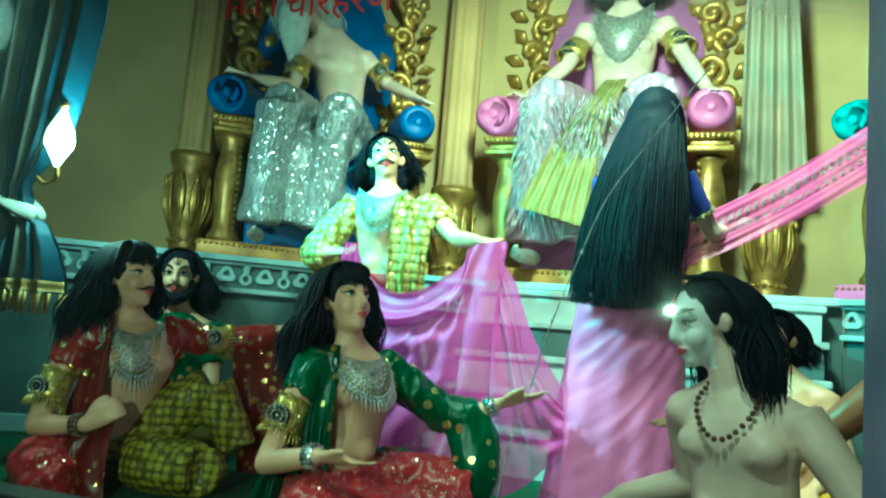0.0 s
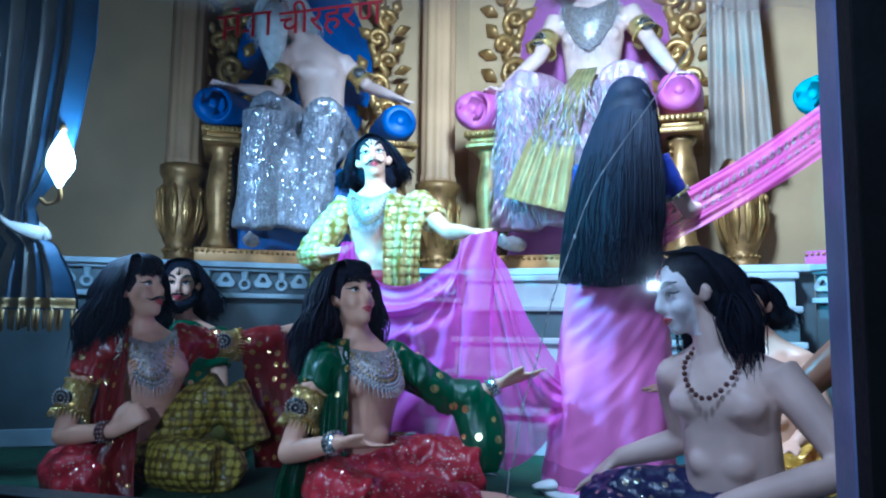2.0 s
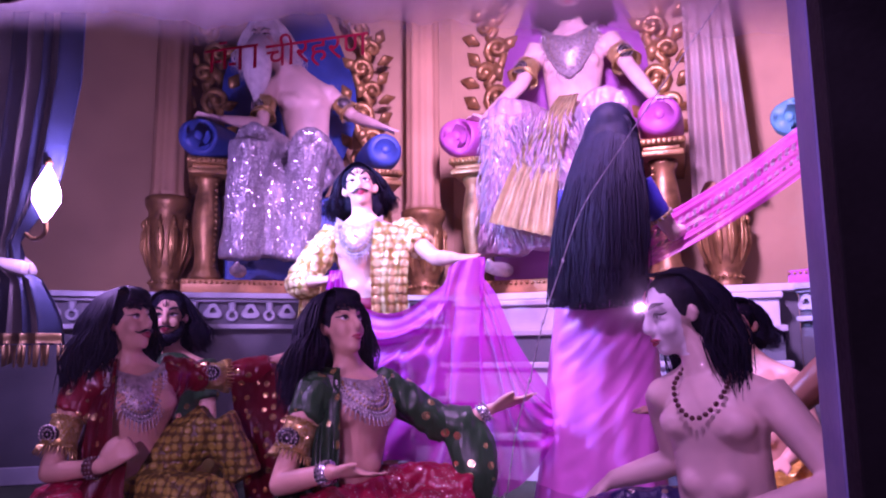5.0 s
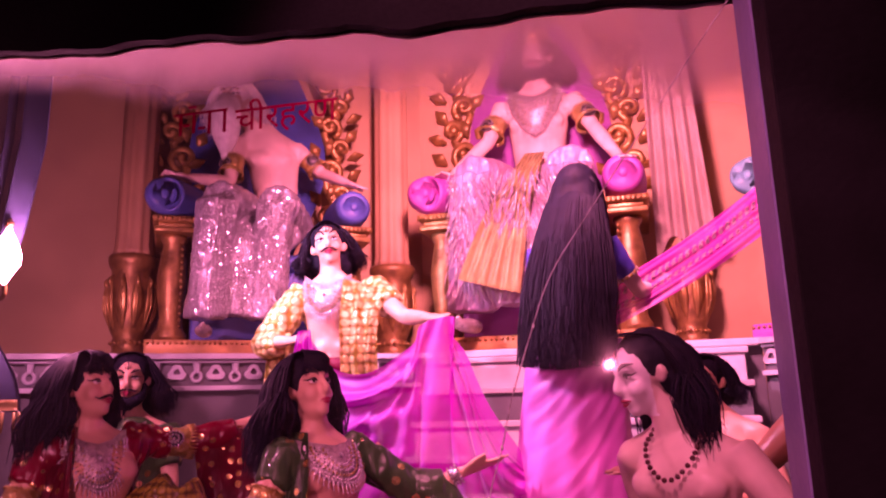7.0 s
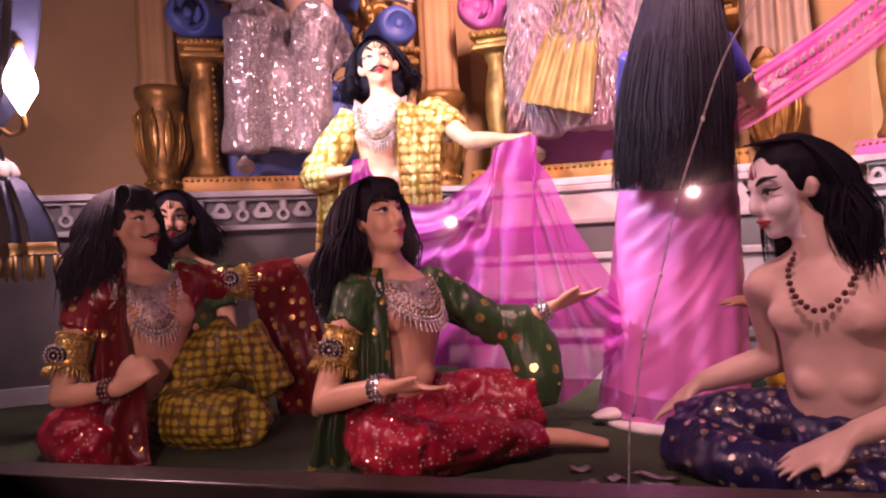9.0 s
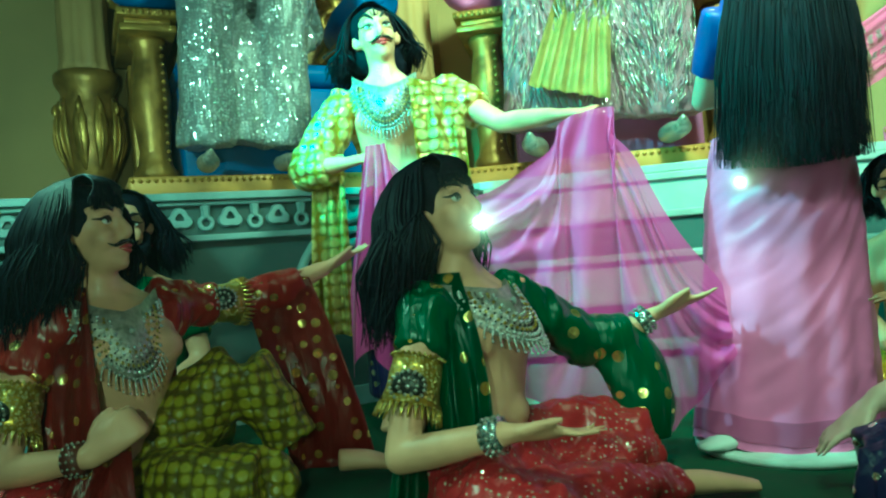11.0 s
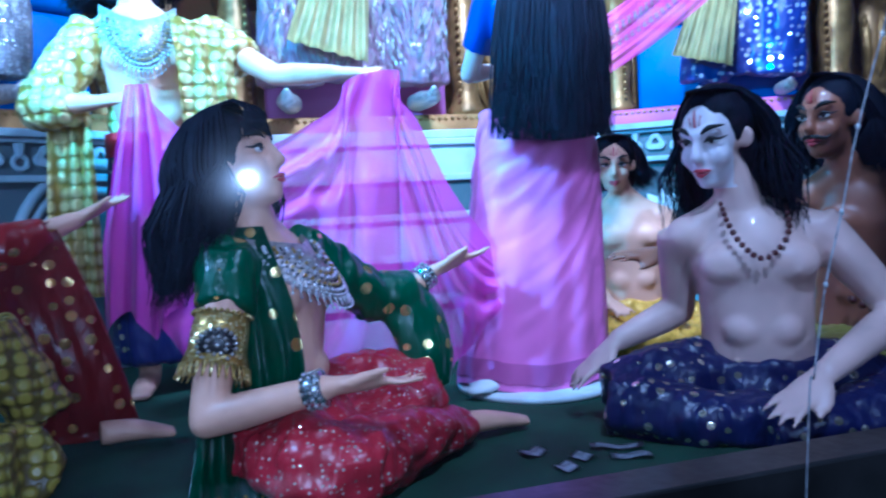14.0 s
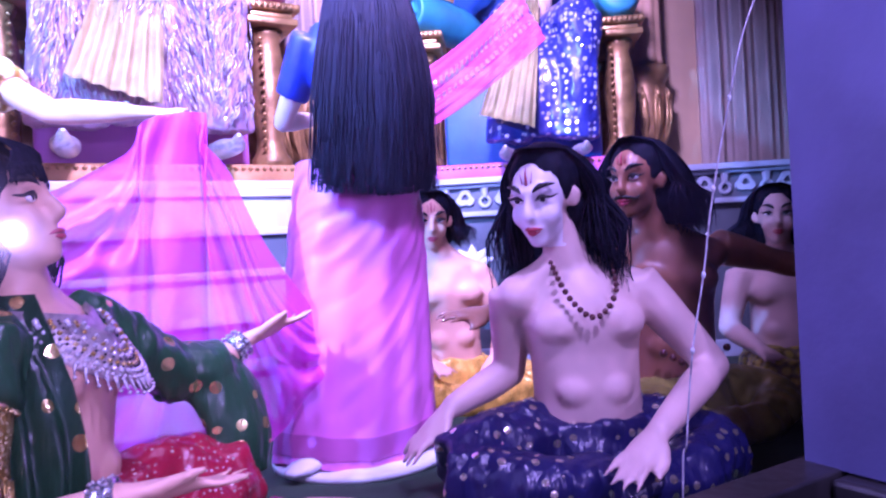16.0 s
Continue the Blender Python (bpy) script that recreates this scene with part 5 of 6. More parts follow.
S.blend(YELLOW_QUILT, lambda bm: (tube(bm, [hips + V(0, 0, 0.06), hips - V(0, 0, 0.02)], [(0.18, 0.15), (0.20, 0.17)], seg=18, lat=lat),
                                  tube(bm, [V(-1.34, 1.56, 0.14), V(-1.20, 1.64, 0.28), V(-1.10, 1.70, 0.375)], [0.115, 0.108, 0.088], seg=16),
                                  tube(bm, [V(-1.10, 1.70, 0.37), V(-1.03, 1.74, 0.24), V(-0.98, 1.76, 0.14)], [0.090, 0.085, 0.075], seg=16),
                                  tube(bm, [V(-1.30, 1.50, 0.09), V(-1.12, 1.48, 0.095), V(-0.95, 1.52, 0.09)], [0.105, 0.108, 0.098], seg=16),
                                  tube(bm, [V(-0.95, 1.52, 0.09), V(-1.0, 1.62, 0.07), V(-1.15, 1.62, 0.06)], [0.095, 0.07, 0.06], seg=14)), 0.011, 2, folds(0.012, (12, 12, 14)))
armlet(S, nearS.lerp(nearE, 0.40), nearS.lerp(nearE, 0.74), 0.057, V(0.1, -1, 0.05))
armlet(S, farS.lerp(farE, 0.40), farS.lerp(farE, 0.72), 0.055, V(0.5, -0.7, 0.2))
bangle(S, nearW.lerp(nearE, 0.06), nearW.lerp(nearE, 0.22), 0.038, BEAD)
S.stand(V(-1.37, 1.50, 0), "seated painted statue in a red brocade shawl and yellow quilted trousers")

# --- the bearded one behind
rnd = random.Random(8)
S = Statue()
H = V(-1.800, 2.130, 0.845)
A = axes(V(0.55, -0.80, 0.02))
neck, chest, hips = V(-1.795, 2.14, 0.66), V(-1.78, 2.13, 0.52), V(-1.77, 2.13, 0.12)
lat, fwd = V(0.82, 0.57, 0), V(0.57, -0.82, 0)
S.blend(SKIN, lambda bm: (head_forms(H, A, 1.0)(bm), tube(bm, [H - V(0, 0, 0.05), neck - V(0, 0, 0.03)], [0.055, 0.06], seg=12), torso_forms(bm, hips, chest, neck, lat, fwd, 0.95),
                          limb(bm, V(-1.93, 2.04, 0.60), V(-1.93, 1.93, 0.32), V(-1.74, 1.87, 0.28), ARM), limb(bm, V(-1.65, 2.23, 0.60), V(-1.55, 2.18, 0.34), V(-1.62, 1.99, 0.24), ARM),
                          hand_forms(bm, V(-1.74, 1.87, 0.28), V(-1.58, 1.83, 0.27), V(0, 0, 1)), hand_forms(bm, V(-1.62, 1.99, 0.24), V(-1.58, 1.84, 0.20), V(0, 0, 1))), 0.010, 4)
face_marks(S, H, A, 1.0, moustache=True, beard=True, mark=INK)
wig(S, H, A, rnd, 1.06, 0.16, 200, back=0.1, spread=1.2)
S.blend(GREEN_BROCADE, lambda bm: (tube(bm, [hips, chest, chest.lerp(neck, 0.6), neck], [(0.18, 0.13), (0.185, 0.125), (0.17, 0.09), (0.08, 0.07)], seg=20, lat=lat), tube(bm, [V(-1.93, 2.05, 0.61), V(-1.93, 1.96, 0.42)], [0.075, 0.062], seg=12), tube(bm, [V(-1.65, 2.23, 0.61), V(-1.58, 2.2, 0.42)], [0.075, 0.062], seg=12)), 0.011, 4, folds(0.007))
bib(S, V(-1.715, 2.01, 0.62), V(0.57, -0.8, 0.2), lat, 0.10, 0.14, (GOLD_JEWEL, JEWEL))
S.blend(OLIVE_SATIN, lambda bm: (tube(bm, [hips + V(0, 0, 0.03), hips - V(0, 0, 0.05)], [(0.19, 0.17), (0.23, 0.2)], seg=16, lat=lat), tube(bm, [V(-1.9, 2.05, 0.1), V(-1.85, 1.82, 0.12), V(-1.62, 1.78, 0.08)], [0.11, 0.1, 0.07], seg=12), tube(bm, [V(-1.64, 2.2, 0.1), V(-1.45, 2.04, 0.12), V(-1.6, 1.9, 0.07)], [0.11, 0.1, 0.07], seg=12)), 0.012, 4, folds(0.008))
S.stand(V(-1.77, 2.10, 0), "bearded painted statue in dark green seated against the plinth")

# --- the standing one who pulls the cloth
rnd = random.Random(11)
S = Statue()
H = V(-0.900, 2.560, 1.535)
A = axes(V(0.42, -0.85, 0.22), V(-0.22, 0.1, 1))
neck, chest, hips = V(-0.875, 2.555, 1.350), V(-0.850, 2.540, 1.200), V(-0.835, 2.560, 0.830)
lat, fwd = V(0.95, 0.25, 0).normalized(), V(0.25, -0.96, 0).normalized()
sA, sB = V(-1.040, 2.500, 1.275), V(-0.640, 2.600, 1.275)
eA, wA, tA = V(-1.150, 2.380, 1.020), V(-0.960, 2.270, 1.010), V(-0.810, 2.230, 1.020)
eB, wB, tB = V(-0.400, 2.440, 1.110), V(-0.190, 2.200, 1.070), V(-0.045, 2.085, 1.045)


def skin(bm):
    head_forms(H, A, 1.02)(bm)
    tube(bm, [H + A @ V(0, -0.02, -0.05), H.lerp(neck, 0.6), neck - V(0, 0, 0.03)], [0.058, 0.054, 0.066], seg=14)
    torso_forms(bm, hips, chest, neck, lat, fwd, 1.0)
    limb(bm, sA, eA, wA, ARM)
    limb(bm, sB, eB, wB, ARM)
    hand_forms(bm, wA, tA, V(0.1, -0.5, 0.8), 1.0, fist=False)
    hand_forms(bm, wB, tB, V(0, -0.3, 0.9))
    for x in (-0.93, -0.72):
        tube(bm, [V(x, 2.56, 0.2), V(x, 2.57, 0.06), V(x, 2.48, 0.035), V(x + 0.01, 2.38, 0.02)], [0.045, 0.04, (0.045, 0.03), (0.035, 0.014)], seg=10, lat=V(1, 0, 0))


S.blend(SKIN, skin, 0.010, 4)
face_marks(S, H, A, 1.02, moustache=True, mark=INK, grim=0.012)
wig(S, H, A, rnd, 1.05, 0.10, 240, back=0.15, spread=1.15, open_at=1.7)
bib(S, V(-0.842, 2.430, 1.325), fwd + V(0, 0, 0.15), lat, 0.125, 0.195)
S.blend(GOLD_SEQUIN, lambda bm: (tube(bm, [hips + V(0, 0.02, 0.08), hips.lerp(chest, 0.6) - fwd * 0.06, chest - fwd * 0.05, chest.lerp(neck, 0.6) - fwd * 0.02, neck - fwd * 0.035], [(0.17, 0.10), (0.16, 0.10), (0.19, 0.10), (0.18, 0.08), (0.085, 0.06)], seg=24, sub=4, lat=lat),
                                 tube(bm, [sA + V(0.02, 0.03, 0.02), sA.lerp(eA, 0.6), eA + V(0, 0, -0.01), eA.lerp(wA, 0.6)], [0.085, 0.082, 0.085, 0.065], seg=14),
                                 tube(bm, [sB + V(-0.02, 0.02, 0.02), sB.lerp(eB, 0.55)], [0.085, 0.075], seg=14)), 0.011, 4, folds(0.010, (24, 24, 24)))
hanging_cloth(S, GOLD_SEQUIN, V(-0.745, 2.44, 1.33), V(-0.560, 2.50, 1.275), V(-0.705, 2.36, 0.83), V(-0.530, 2.40, 0.84), 2.6, 0.016, (0.25, -0.95, 0), bow=0.05)
hanging_cloth(S, GOLD_SEQUIN, V(-1.145, 2.40, 1.06), V(-1.000, 2.36, 1.06), V(-1.165, 2.34, 0.40), V(-0.985, 2.32, 0.38), 2.6, 0.022, (0.25, -0.95, 0), bow=0.03)
S.draw(RED_SASH, lambda bm: tube(bm, [hips + V(0, -0.005, 0.10), hips + V(0, -0.005, 0.02)], [(0.178, 0.142), (0.182, 0.146)], seg=28, lat=lat))
S.blend(NAVY_BROCADE, lambda bm: (tube(bm, [hips + V(0, 0, 0.03), hips - V(0, 0, 0.3), V(-0.83, 2.56, 0.12)], [(0.175, 0.14), (0.20, 0.15), (0.21, 0.14)], seg=24, lat=lat)), 0.013, 4, folds(0.014, (22, 22, 2)))
S.stand(V(-0.83, 2.55, 0), "standing painted statue in a yellow sequinned shawl holding up pink cloth")

# --- the standing one seen from behind: long hair, pink wrapped skirt
rnd = random.Random(13)
S = Statue()
C = V(0.475, 2.205, 0)
H = C + V(0.045, 0.03, 1.555)
A = axes(V(0.12, 0.99, 0.02))
sA, sB = C + V(-0.125, 0.02, 1.325), C + V(0.145, 0.02, 1.330)
eB, wB, tB = V(0.740, 2.320, 1.130), V(0.790, 2.540, 1.190), V(0.86, 2.70, 1.26)
eA, wA = C + V(-0.20, 0.16, 1.08), C + V(-0.05, 0.30, 1.12)


def skin(bm):
    head_forms(H, A, 1.0)(bm)
    tube(bm, [H - V(0, 0, 0.04), C + V(0.02, 0, 1.36)], [0.05, 0.055], seg=12)
    tube(bm, [C + V(0.02, 0, 0.86), C + V(0.02, 0, 1.05), C + V(0.02, 0, 1.25), C + V(0.02, 0, 1.36), C + V(0.02, 0, 1.40)], [(0.16, 0.12), (0.125, 0.10), (0.155, 0.11), (0.145, 0.09), (0.05, 0.05)], seg=20, lat=V(1, 0, 0))
    limb(bm, sA, eA, wA, [r * 0.85 for r in ARM])
    limb(bm, sB, eB, wB, [r * 0.85 for r in ARM])
    hand_forms(bm, wB, tB, V(0, 0, 1), 0.9)
    hand_forms(bm, wA, wA + V(0.14, 0.05, 0.04), V(0, 0, 1), 0.9)


S.blend(SKIN_PALE, skin, 0.010, 4)
S.blend(BLUE_BLOUSE, lambda bm: (tube(bm, [C + V(0.02, 0, 1.12), C + V(0.02, 0, 1.26), C + V(0.02, 0, 1.36)], [(0.15, 0.115), (0.168, 0.118), (0.155, 0.09)], seg=20, lat=V(1, 0, 0)),
                                 tube(bm, [sB, sB.lerp(eB, 0.35), sB.lerp(eB, 0.66)], [0.060, 0.054, 0.047], seg=14), tube(bm, [sA, sA.lerp(eA, 0.7)], [0.066, 0.056], seg=12)), 0.010, 4, folds(0.004))
bangle(S, sB.lerp(eB, 0.63), sB.lerp(eB, 0.68), 0.049, GOLD_JEWEL)
def skirt(u, v):
    """Wrapped tight at the hips and drawn in slanting folds towards one side."""
    a = 6.283 * u + 1.571
    q = v + 0.20 * (a - 4.7) + 0.05 * math.sin(2.2 * a + 1)
    across = noise.noise(V(11 * q, 0.9 * a, 1)) + 0.35 * noise.noise(V(30 * q, 1.3 * a, 5))
    r = 0.015 * max(0.0, 0.55 - abs(across)) * max(0.30, 1.15 - v) + 0.007 * noise.noise(V(2.5 * math.cos(a), 2.5 * math.sin(a), 4 * v)) + 0.006 * v * math.sin(13 * a + 4 * v)
    return C + V(-0.005 - 0.05 * v, -0.005, 0.93 - 0.905 * v - 0.012 * v * math.sin(3 * a)) + V((0.185 + 0.075 * v ** 0.8 + r) * math.cos(a), (0.145 + 0.055 * v + r) * math.sin(a), 0)


S.draw(SARI_DENSE, lambda bm: sheet(bm, skirt, 140, 90))
S.draw(PINK_VELVET, lambda bm: sheet(bm, lambda u, v: skirt(u, 0.90 + 0.07 * v) + V(0.004 * math.cos(6.283 * u + 1.571), 0.004 * math.sin(6.283 * u + 1.571), 0), 140, 6))
S.draw(LOTUS, lambda bm: (lathe(bm, [(0.275, 0.0), (0.275, 0.016), (0.262, 0.022)], 40, at=C + V(-0.045, -0.01, 0.0)), tube(bm, [C + V(-0.20, -0.10, 0.045), C + V(-0.27, -0.15, 0.036), C + V(-0.31, -0.18, 0.030)], [(0.055, 0.024), (0.05, 0.018), (0.02, 0.008)], seg=10, lat=V(0.5, -0.9, 0))))
S.blend(HAIR, lambda bm: (ball(bm, H + V(0, -0.02, 0.03), (0.098, 0.11, 0.108), 20, 14), tube(bm, [H + V(0, -0.07, 0.03), C + V(0.03, -0.105, 1.35), C + V(0.0, -0.165, 1.1), C + V(-0.01, -0.185, 0.88)], [(0.09, 0.05), (0.135, 0.06), (0.15, 0.055), (0.155, 0.045)], seg=20, lat=V(1, 0, 0))), 0.011, 3)


def long_locks(bm):
    for i in range(1700):
        q = rnd.uniform(-1, 1)
        w = rnd.uniform(0.0012, 0.0032)
        z1 = 0.800 + 0.07 * rnd.random() ** 2 + 0.02 * abs(q)
        o = rnd.uniform(0, 0.014)
        pts = [H + V(0.02 * q, 0.03 - 0.02 * rnd.random(), 0.135), H + V(0.088 * q, -0.075 * math.sqrt(1 - q * q * 0.9) - 0.02, 0.105 - 0.045 * q * q), H + V(0.112 * q, -0.115 * math.sqrt(1 - q * q * 0.9) - 0.012, 0.0),
               C + V(0.03 + 0.155 * q, -0.150 * math.sqrt(1 - q * q * 0.8) - 0.02 - o, 1.36), C + V(0.01 + 0.175 * q + rnd.uniform(-0.022, 0.022), -0.185 * math.sqrt(1 - q * q * 0.7) - 0.045 - o, 1.10), C + V(-0.005 + 0.182 * q + rnd.uniform(-0.028, 0.028), -0.195 * math.sqrt(1 - q * q * 0.7) - 0.05 - o, z1)]
        tube(bm, pts, [w * 0.7, w, w, w, w, w * 0.35], seg=3, sub=2, caps=False)


S.draw(HAIR, long_locks)
S.stand(C, "standing painted statue with waist-long black hair and a wrapped pink skirt")


# --- bare-chested seated ones
def sitter(H, face, neck, chest, hips, lat, fwd, arms, cloth, skin_mat, seed, label, k=1.0, face_mat=None, legs=(), hair=(0.2, 220, 1.1, 0.05), marks=None, necklace=None, extra=None, voxel=0.010, open_at=1.75):
    rnd = random.Random(seed)
    S = Statue()
    A = axes(face)

    def skin(bm):
        head_forms(H, A, k)(bm)
        tube(bm, [H + A @ V(0, -0.02, -0.05 * k), H.lerp(neck, 0.6), neck - V(0, 0, 0.03)], [0.056 * k, 0.050 * k, 0.062 * k], seg=14)
        torso_forms(bm, hips, chest, neck, lat, fwd, k, 1.12)
        for s, e, w, t, n in arms:
            limb(bm, s, e, w, [r * k * 1.14 for r in ARM])
            hand_forms(bm, w, t, n, k * 1.08)
    pick = (lambda c: face_mat if (c - H).dot(A @ V(0, 1, 0)) > 0.018 * k and (c - H).z > -0.13 * k else None) if face_mat else None
    S.blend(skin_mat, skin, voxel, 4, choose=pick)
    face_marks(S, H, A, k, **(marks or {}))
    wig(S, H, A, rnd, 1.03 * k, hair[0], hair[1], spread=hair[2], back=0.12, fringe=0.0, part_y=hair[3], open_at=open_at)
    S.blend(cloth, lambda bm: (tube(bm, [hips + V(0, 0, 0.055), hips - V(0, 0, 0.05)], [(0.168 * k, 0.138 * k), (0.21 * k, 0.18 * k)], seg=20, lat=lat), [tube(bm, [p - V(0, 0, 0.018) for p in pts], [0.92 * r for r in rr], seg=16) for pts, rr in legs]), 0.010, 2, folds(0.015, (13, 13, 17), seed))
    if necklace:
        beads(S, necklace, 0.0082)
    if extra:
        extra(S)
    S.stand(V(hips.x, hips.y, 0), label)


sitter(V(0.795, 1.640, 0.762), V(-0.82, -0.57, -0.24), V(0.885, 1.655, 0.585), V(0.900, 1.635, 0.440), V(0.925, 1.665, 0.120), V(0.93, -0.36, 0).normalized(), V(-0.36, -0.93, 0).normalized(),
       [(V(1.045, 1.590, 0.530), V(1.225, 1.500, 0.285), V(0.900, 1.350, 0.185), V(0.735, 1.300, 0.100), V(-0.2, -0.3, 1)), (V(0.735, 1.730, 0.515), V(0.760, 1.800, 0.285), V(0.545, 1.755, 0.215), V(0.405, 1.745, 0.095), V(-0.4, -0.1, 1))],
       NAVY_BROCADE, SKIN_PALE, 21, "seated bare-chested statue with white face, bead necklace and navy dhoti", 1.02, FACE_WHITE,
       [([V(0.84, 1.70, 0.12), V(0.64, 1.68, 0.13), V(0.50, 1.66, 0.10)], [0.125, 0.115, 0.095]), ([V(0.50, 1.64, 0.09), V(0.66, 1.50, 0.075), V(0.86, 1.44, 0.07)], [0.095, 0.085, 0.07]),
        ([V(1.0, 1.66, 0.12), V(1.13, 1.55, 0.115), V(1.20, 1.46, 0.09)], [0.125, 0.11, 0.095]), ([V(1.20, 1.46, 0.085), V(1.0, 1.38, 0.075), V(0.78, 1.38, 0.065)], [0.095, 0.085, 0.065])],
       (0.25, 280, 1.05, 0.07), dict(mark=LIP),
       [V(0.812, 1.640, 0.590), V(0.790, 1.572, 0.545), V(0.800, 1.528, 0.490), V(0.838, 1.508, 0.452), V(0.880, 1.505, 0.462), V(0.930, 1.520, 0.520), V(0.962, 1.595, 0.600)], voxel=0.0085, open_at=1.45)
sitter(V(1.331, 1.910, 0.830), V(-0.93, -0.36, -0.04), V(1.416, 1.935, 0.660), V(1.456, 1.925, 0.510), V(1.476, 1.945, 0.120), V(0.90, -0.43, 0).normalized(), V(-0.43, -0.90, 0).normalized(),
       [(V(1.626, 1.870, 0.600), V(1.866, 1.855, 0.540), V(2.056, 1.785, 0.480), V(2.196, 1.745, 0.460), V(0, -0.2, 1)), (V(1.271, 2.010, 0.600), V(1.086, 2.025, 0.420), V(0.786, 1.955, 0.440), V(0.601, 1.925, 0.435), V(0, -0.3, 1))],
       OLIVE_SATIN, SKIN_BROWN, 22, "brown bare-chested statue with moustache and olive dhoti, seated", 1.02, None,
       [([V(1.396, 1.925, 0.100), V(1.256, 1.785, 0.100), V(1.316, 1.645, 0.080)], [0.12, 0.10, 0.08]), ([V(1.556, 1.925, 0.100), V(1.756, 1.805, 0.100), V(1.656, 1.685, 0.075)], [0.12, 0.10, 0.08]), ([V(1.296, 1.665, 0.070), V(1.486, 1.665, 0.060), V(1.656, 1.685, 0.060)], [0.08, 0.07, 0.07])],
       (0.16, 220, 1.15, 0.06), dict(moustache=True, mark=LIP),
       None, lambda S: beads(S, [V(1.336, 1.825, 0.270), V(1.396, 1.790, 0.235), V(1.476, 1.785, 0.225), V(1.596, 1.805, 0.270)], 0.013))
sitter(V(0.945, 2.740, 0.750), V(-0.35, -0.93, -0.12), V(0.985, 2.755, 0.600), V(1.000, 2.745, 0.460), V(1.010, 2.770, 0.130), V(0.97, -0.24, 0), V(-0.24, -0.97, 0),
       [(V(1.140, 2.725, 0.535), V(1.215, 2.65, 0.30), V(1.10, 2.52, 0.20), V(1.02, 2.43, 0.16), V(0, 0, 1)), (V(0.855, 2.790, 0.535), V(0.790, 2.74, 0.30), V(0.845, 2.60, 0.20), V(0.89, 2.50, 0.15), V(0, 0, 1))],
       YELLOW_SATIN, SKIN, 23, "small bare-chested seated statue with a bright yellow satin dhoti", 0.94, None,
       [([V(0.95, 2.75, 0.10), V(0.80, 2.64, 0.10), V(0.88, 2.52, 0.08)], [0.11, 0.09, 0.07]), ([V(1.08, 2.74, 0.10), V(1.28, 2.64, 0.10), V(1.22, 2.52, 0.08)], [0.11, 0.09, 0.08]), ([V(0.86, 2.54, 0.07), V(1.02, 2.50, 0.06), V(1.24, 2.54, 0.06)], [0.07, 0.07, 0.07])],
       (0.10, 170, 1.05, 0.06), dict(mark=LIP))
sitter(V(2.240, 2.150, 0.700), V(-0.70, -0.70, 0), V(2.270, 2.170, 0.530), V(2.285, 2.160, 0.400), V(2.290, 2.180, 0.110), V(0.75, -0.66, 0), V(-0.66, -0.75, 0),
       [(V(2.39, 2.05, 0.47), V(2.43, 1.97, 0.25), V(2.28, 1.90, 0.18), V(2.18, 1.86, 0.14), V(0, 0, 1)), (V(2.15, 2.27, 0.47), V(2.05, 2.25, 0.25), V(2.04, 2.08, 0.18), V(2.02, 1.98, 0.14), V(0, 0, 1))],
       YELLOW_QUILT, SKIN_PALE, 24, "bare-chested seated statue at the stage's end by the post", 0.96, None,
       [([V(2.22, 2.18, 0.10), V(2.08, 2.08, 0.10), V(2.14, 1.94, 0.08)], [0.11, 0.09, 0.07]), ([V(2.34, 2.12, 0.10), V(2.46, 1.98, 0.10), V(2.34, 1.88, 0.08)], [0.11, 0.09, 0.08]), ([V(2.12, 1.96, 0.07), V(2.24, 1.9, 0.06), V(2.38, 1.9, 0.06)], [0.07, 0.07, 0.07])],
       (0.12, 160, 1.05, 0.06), {})


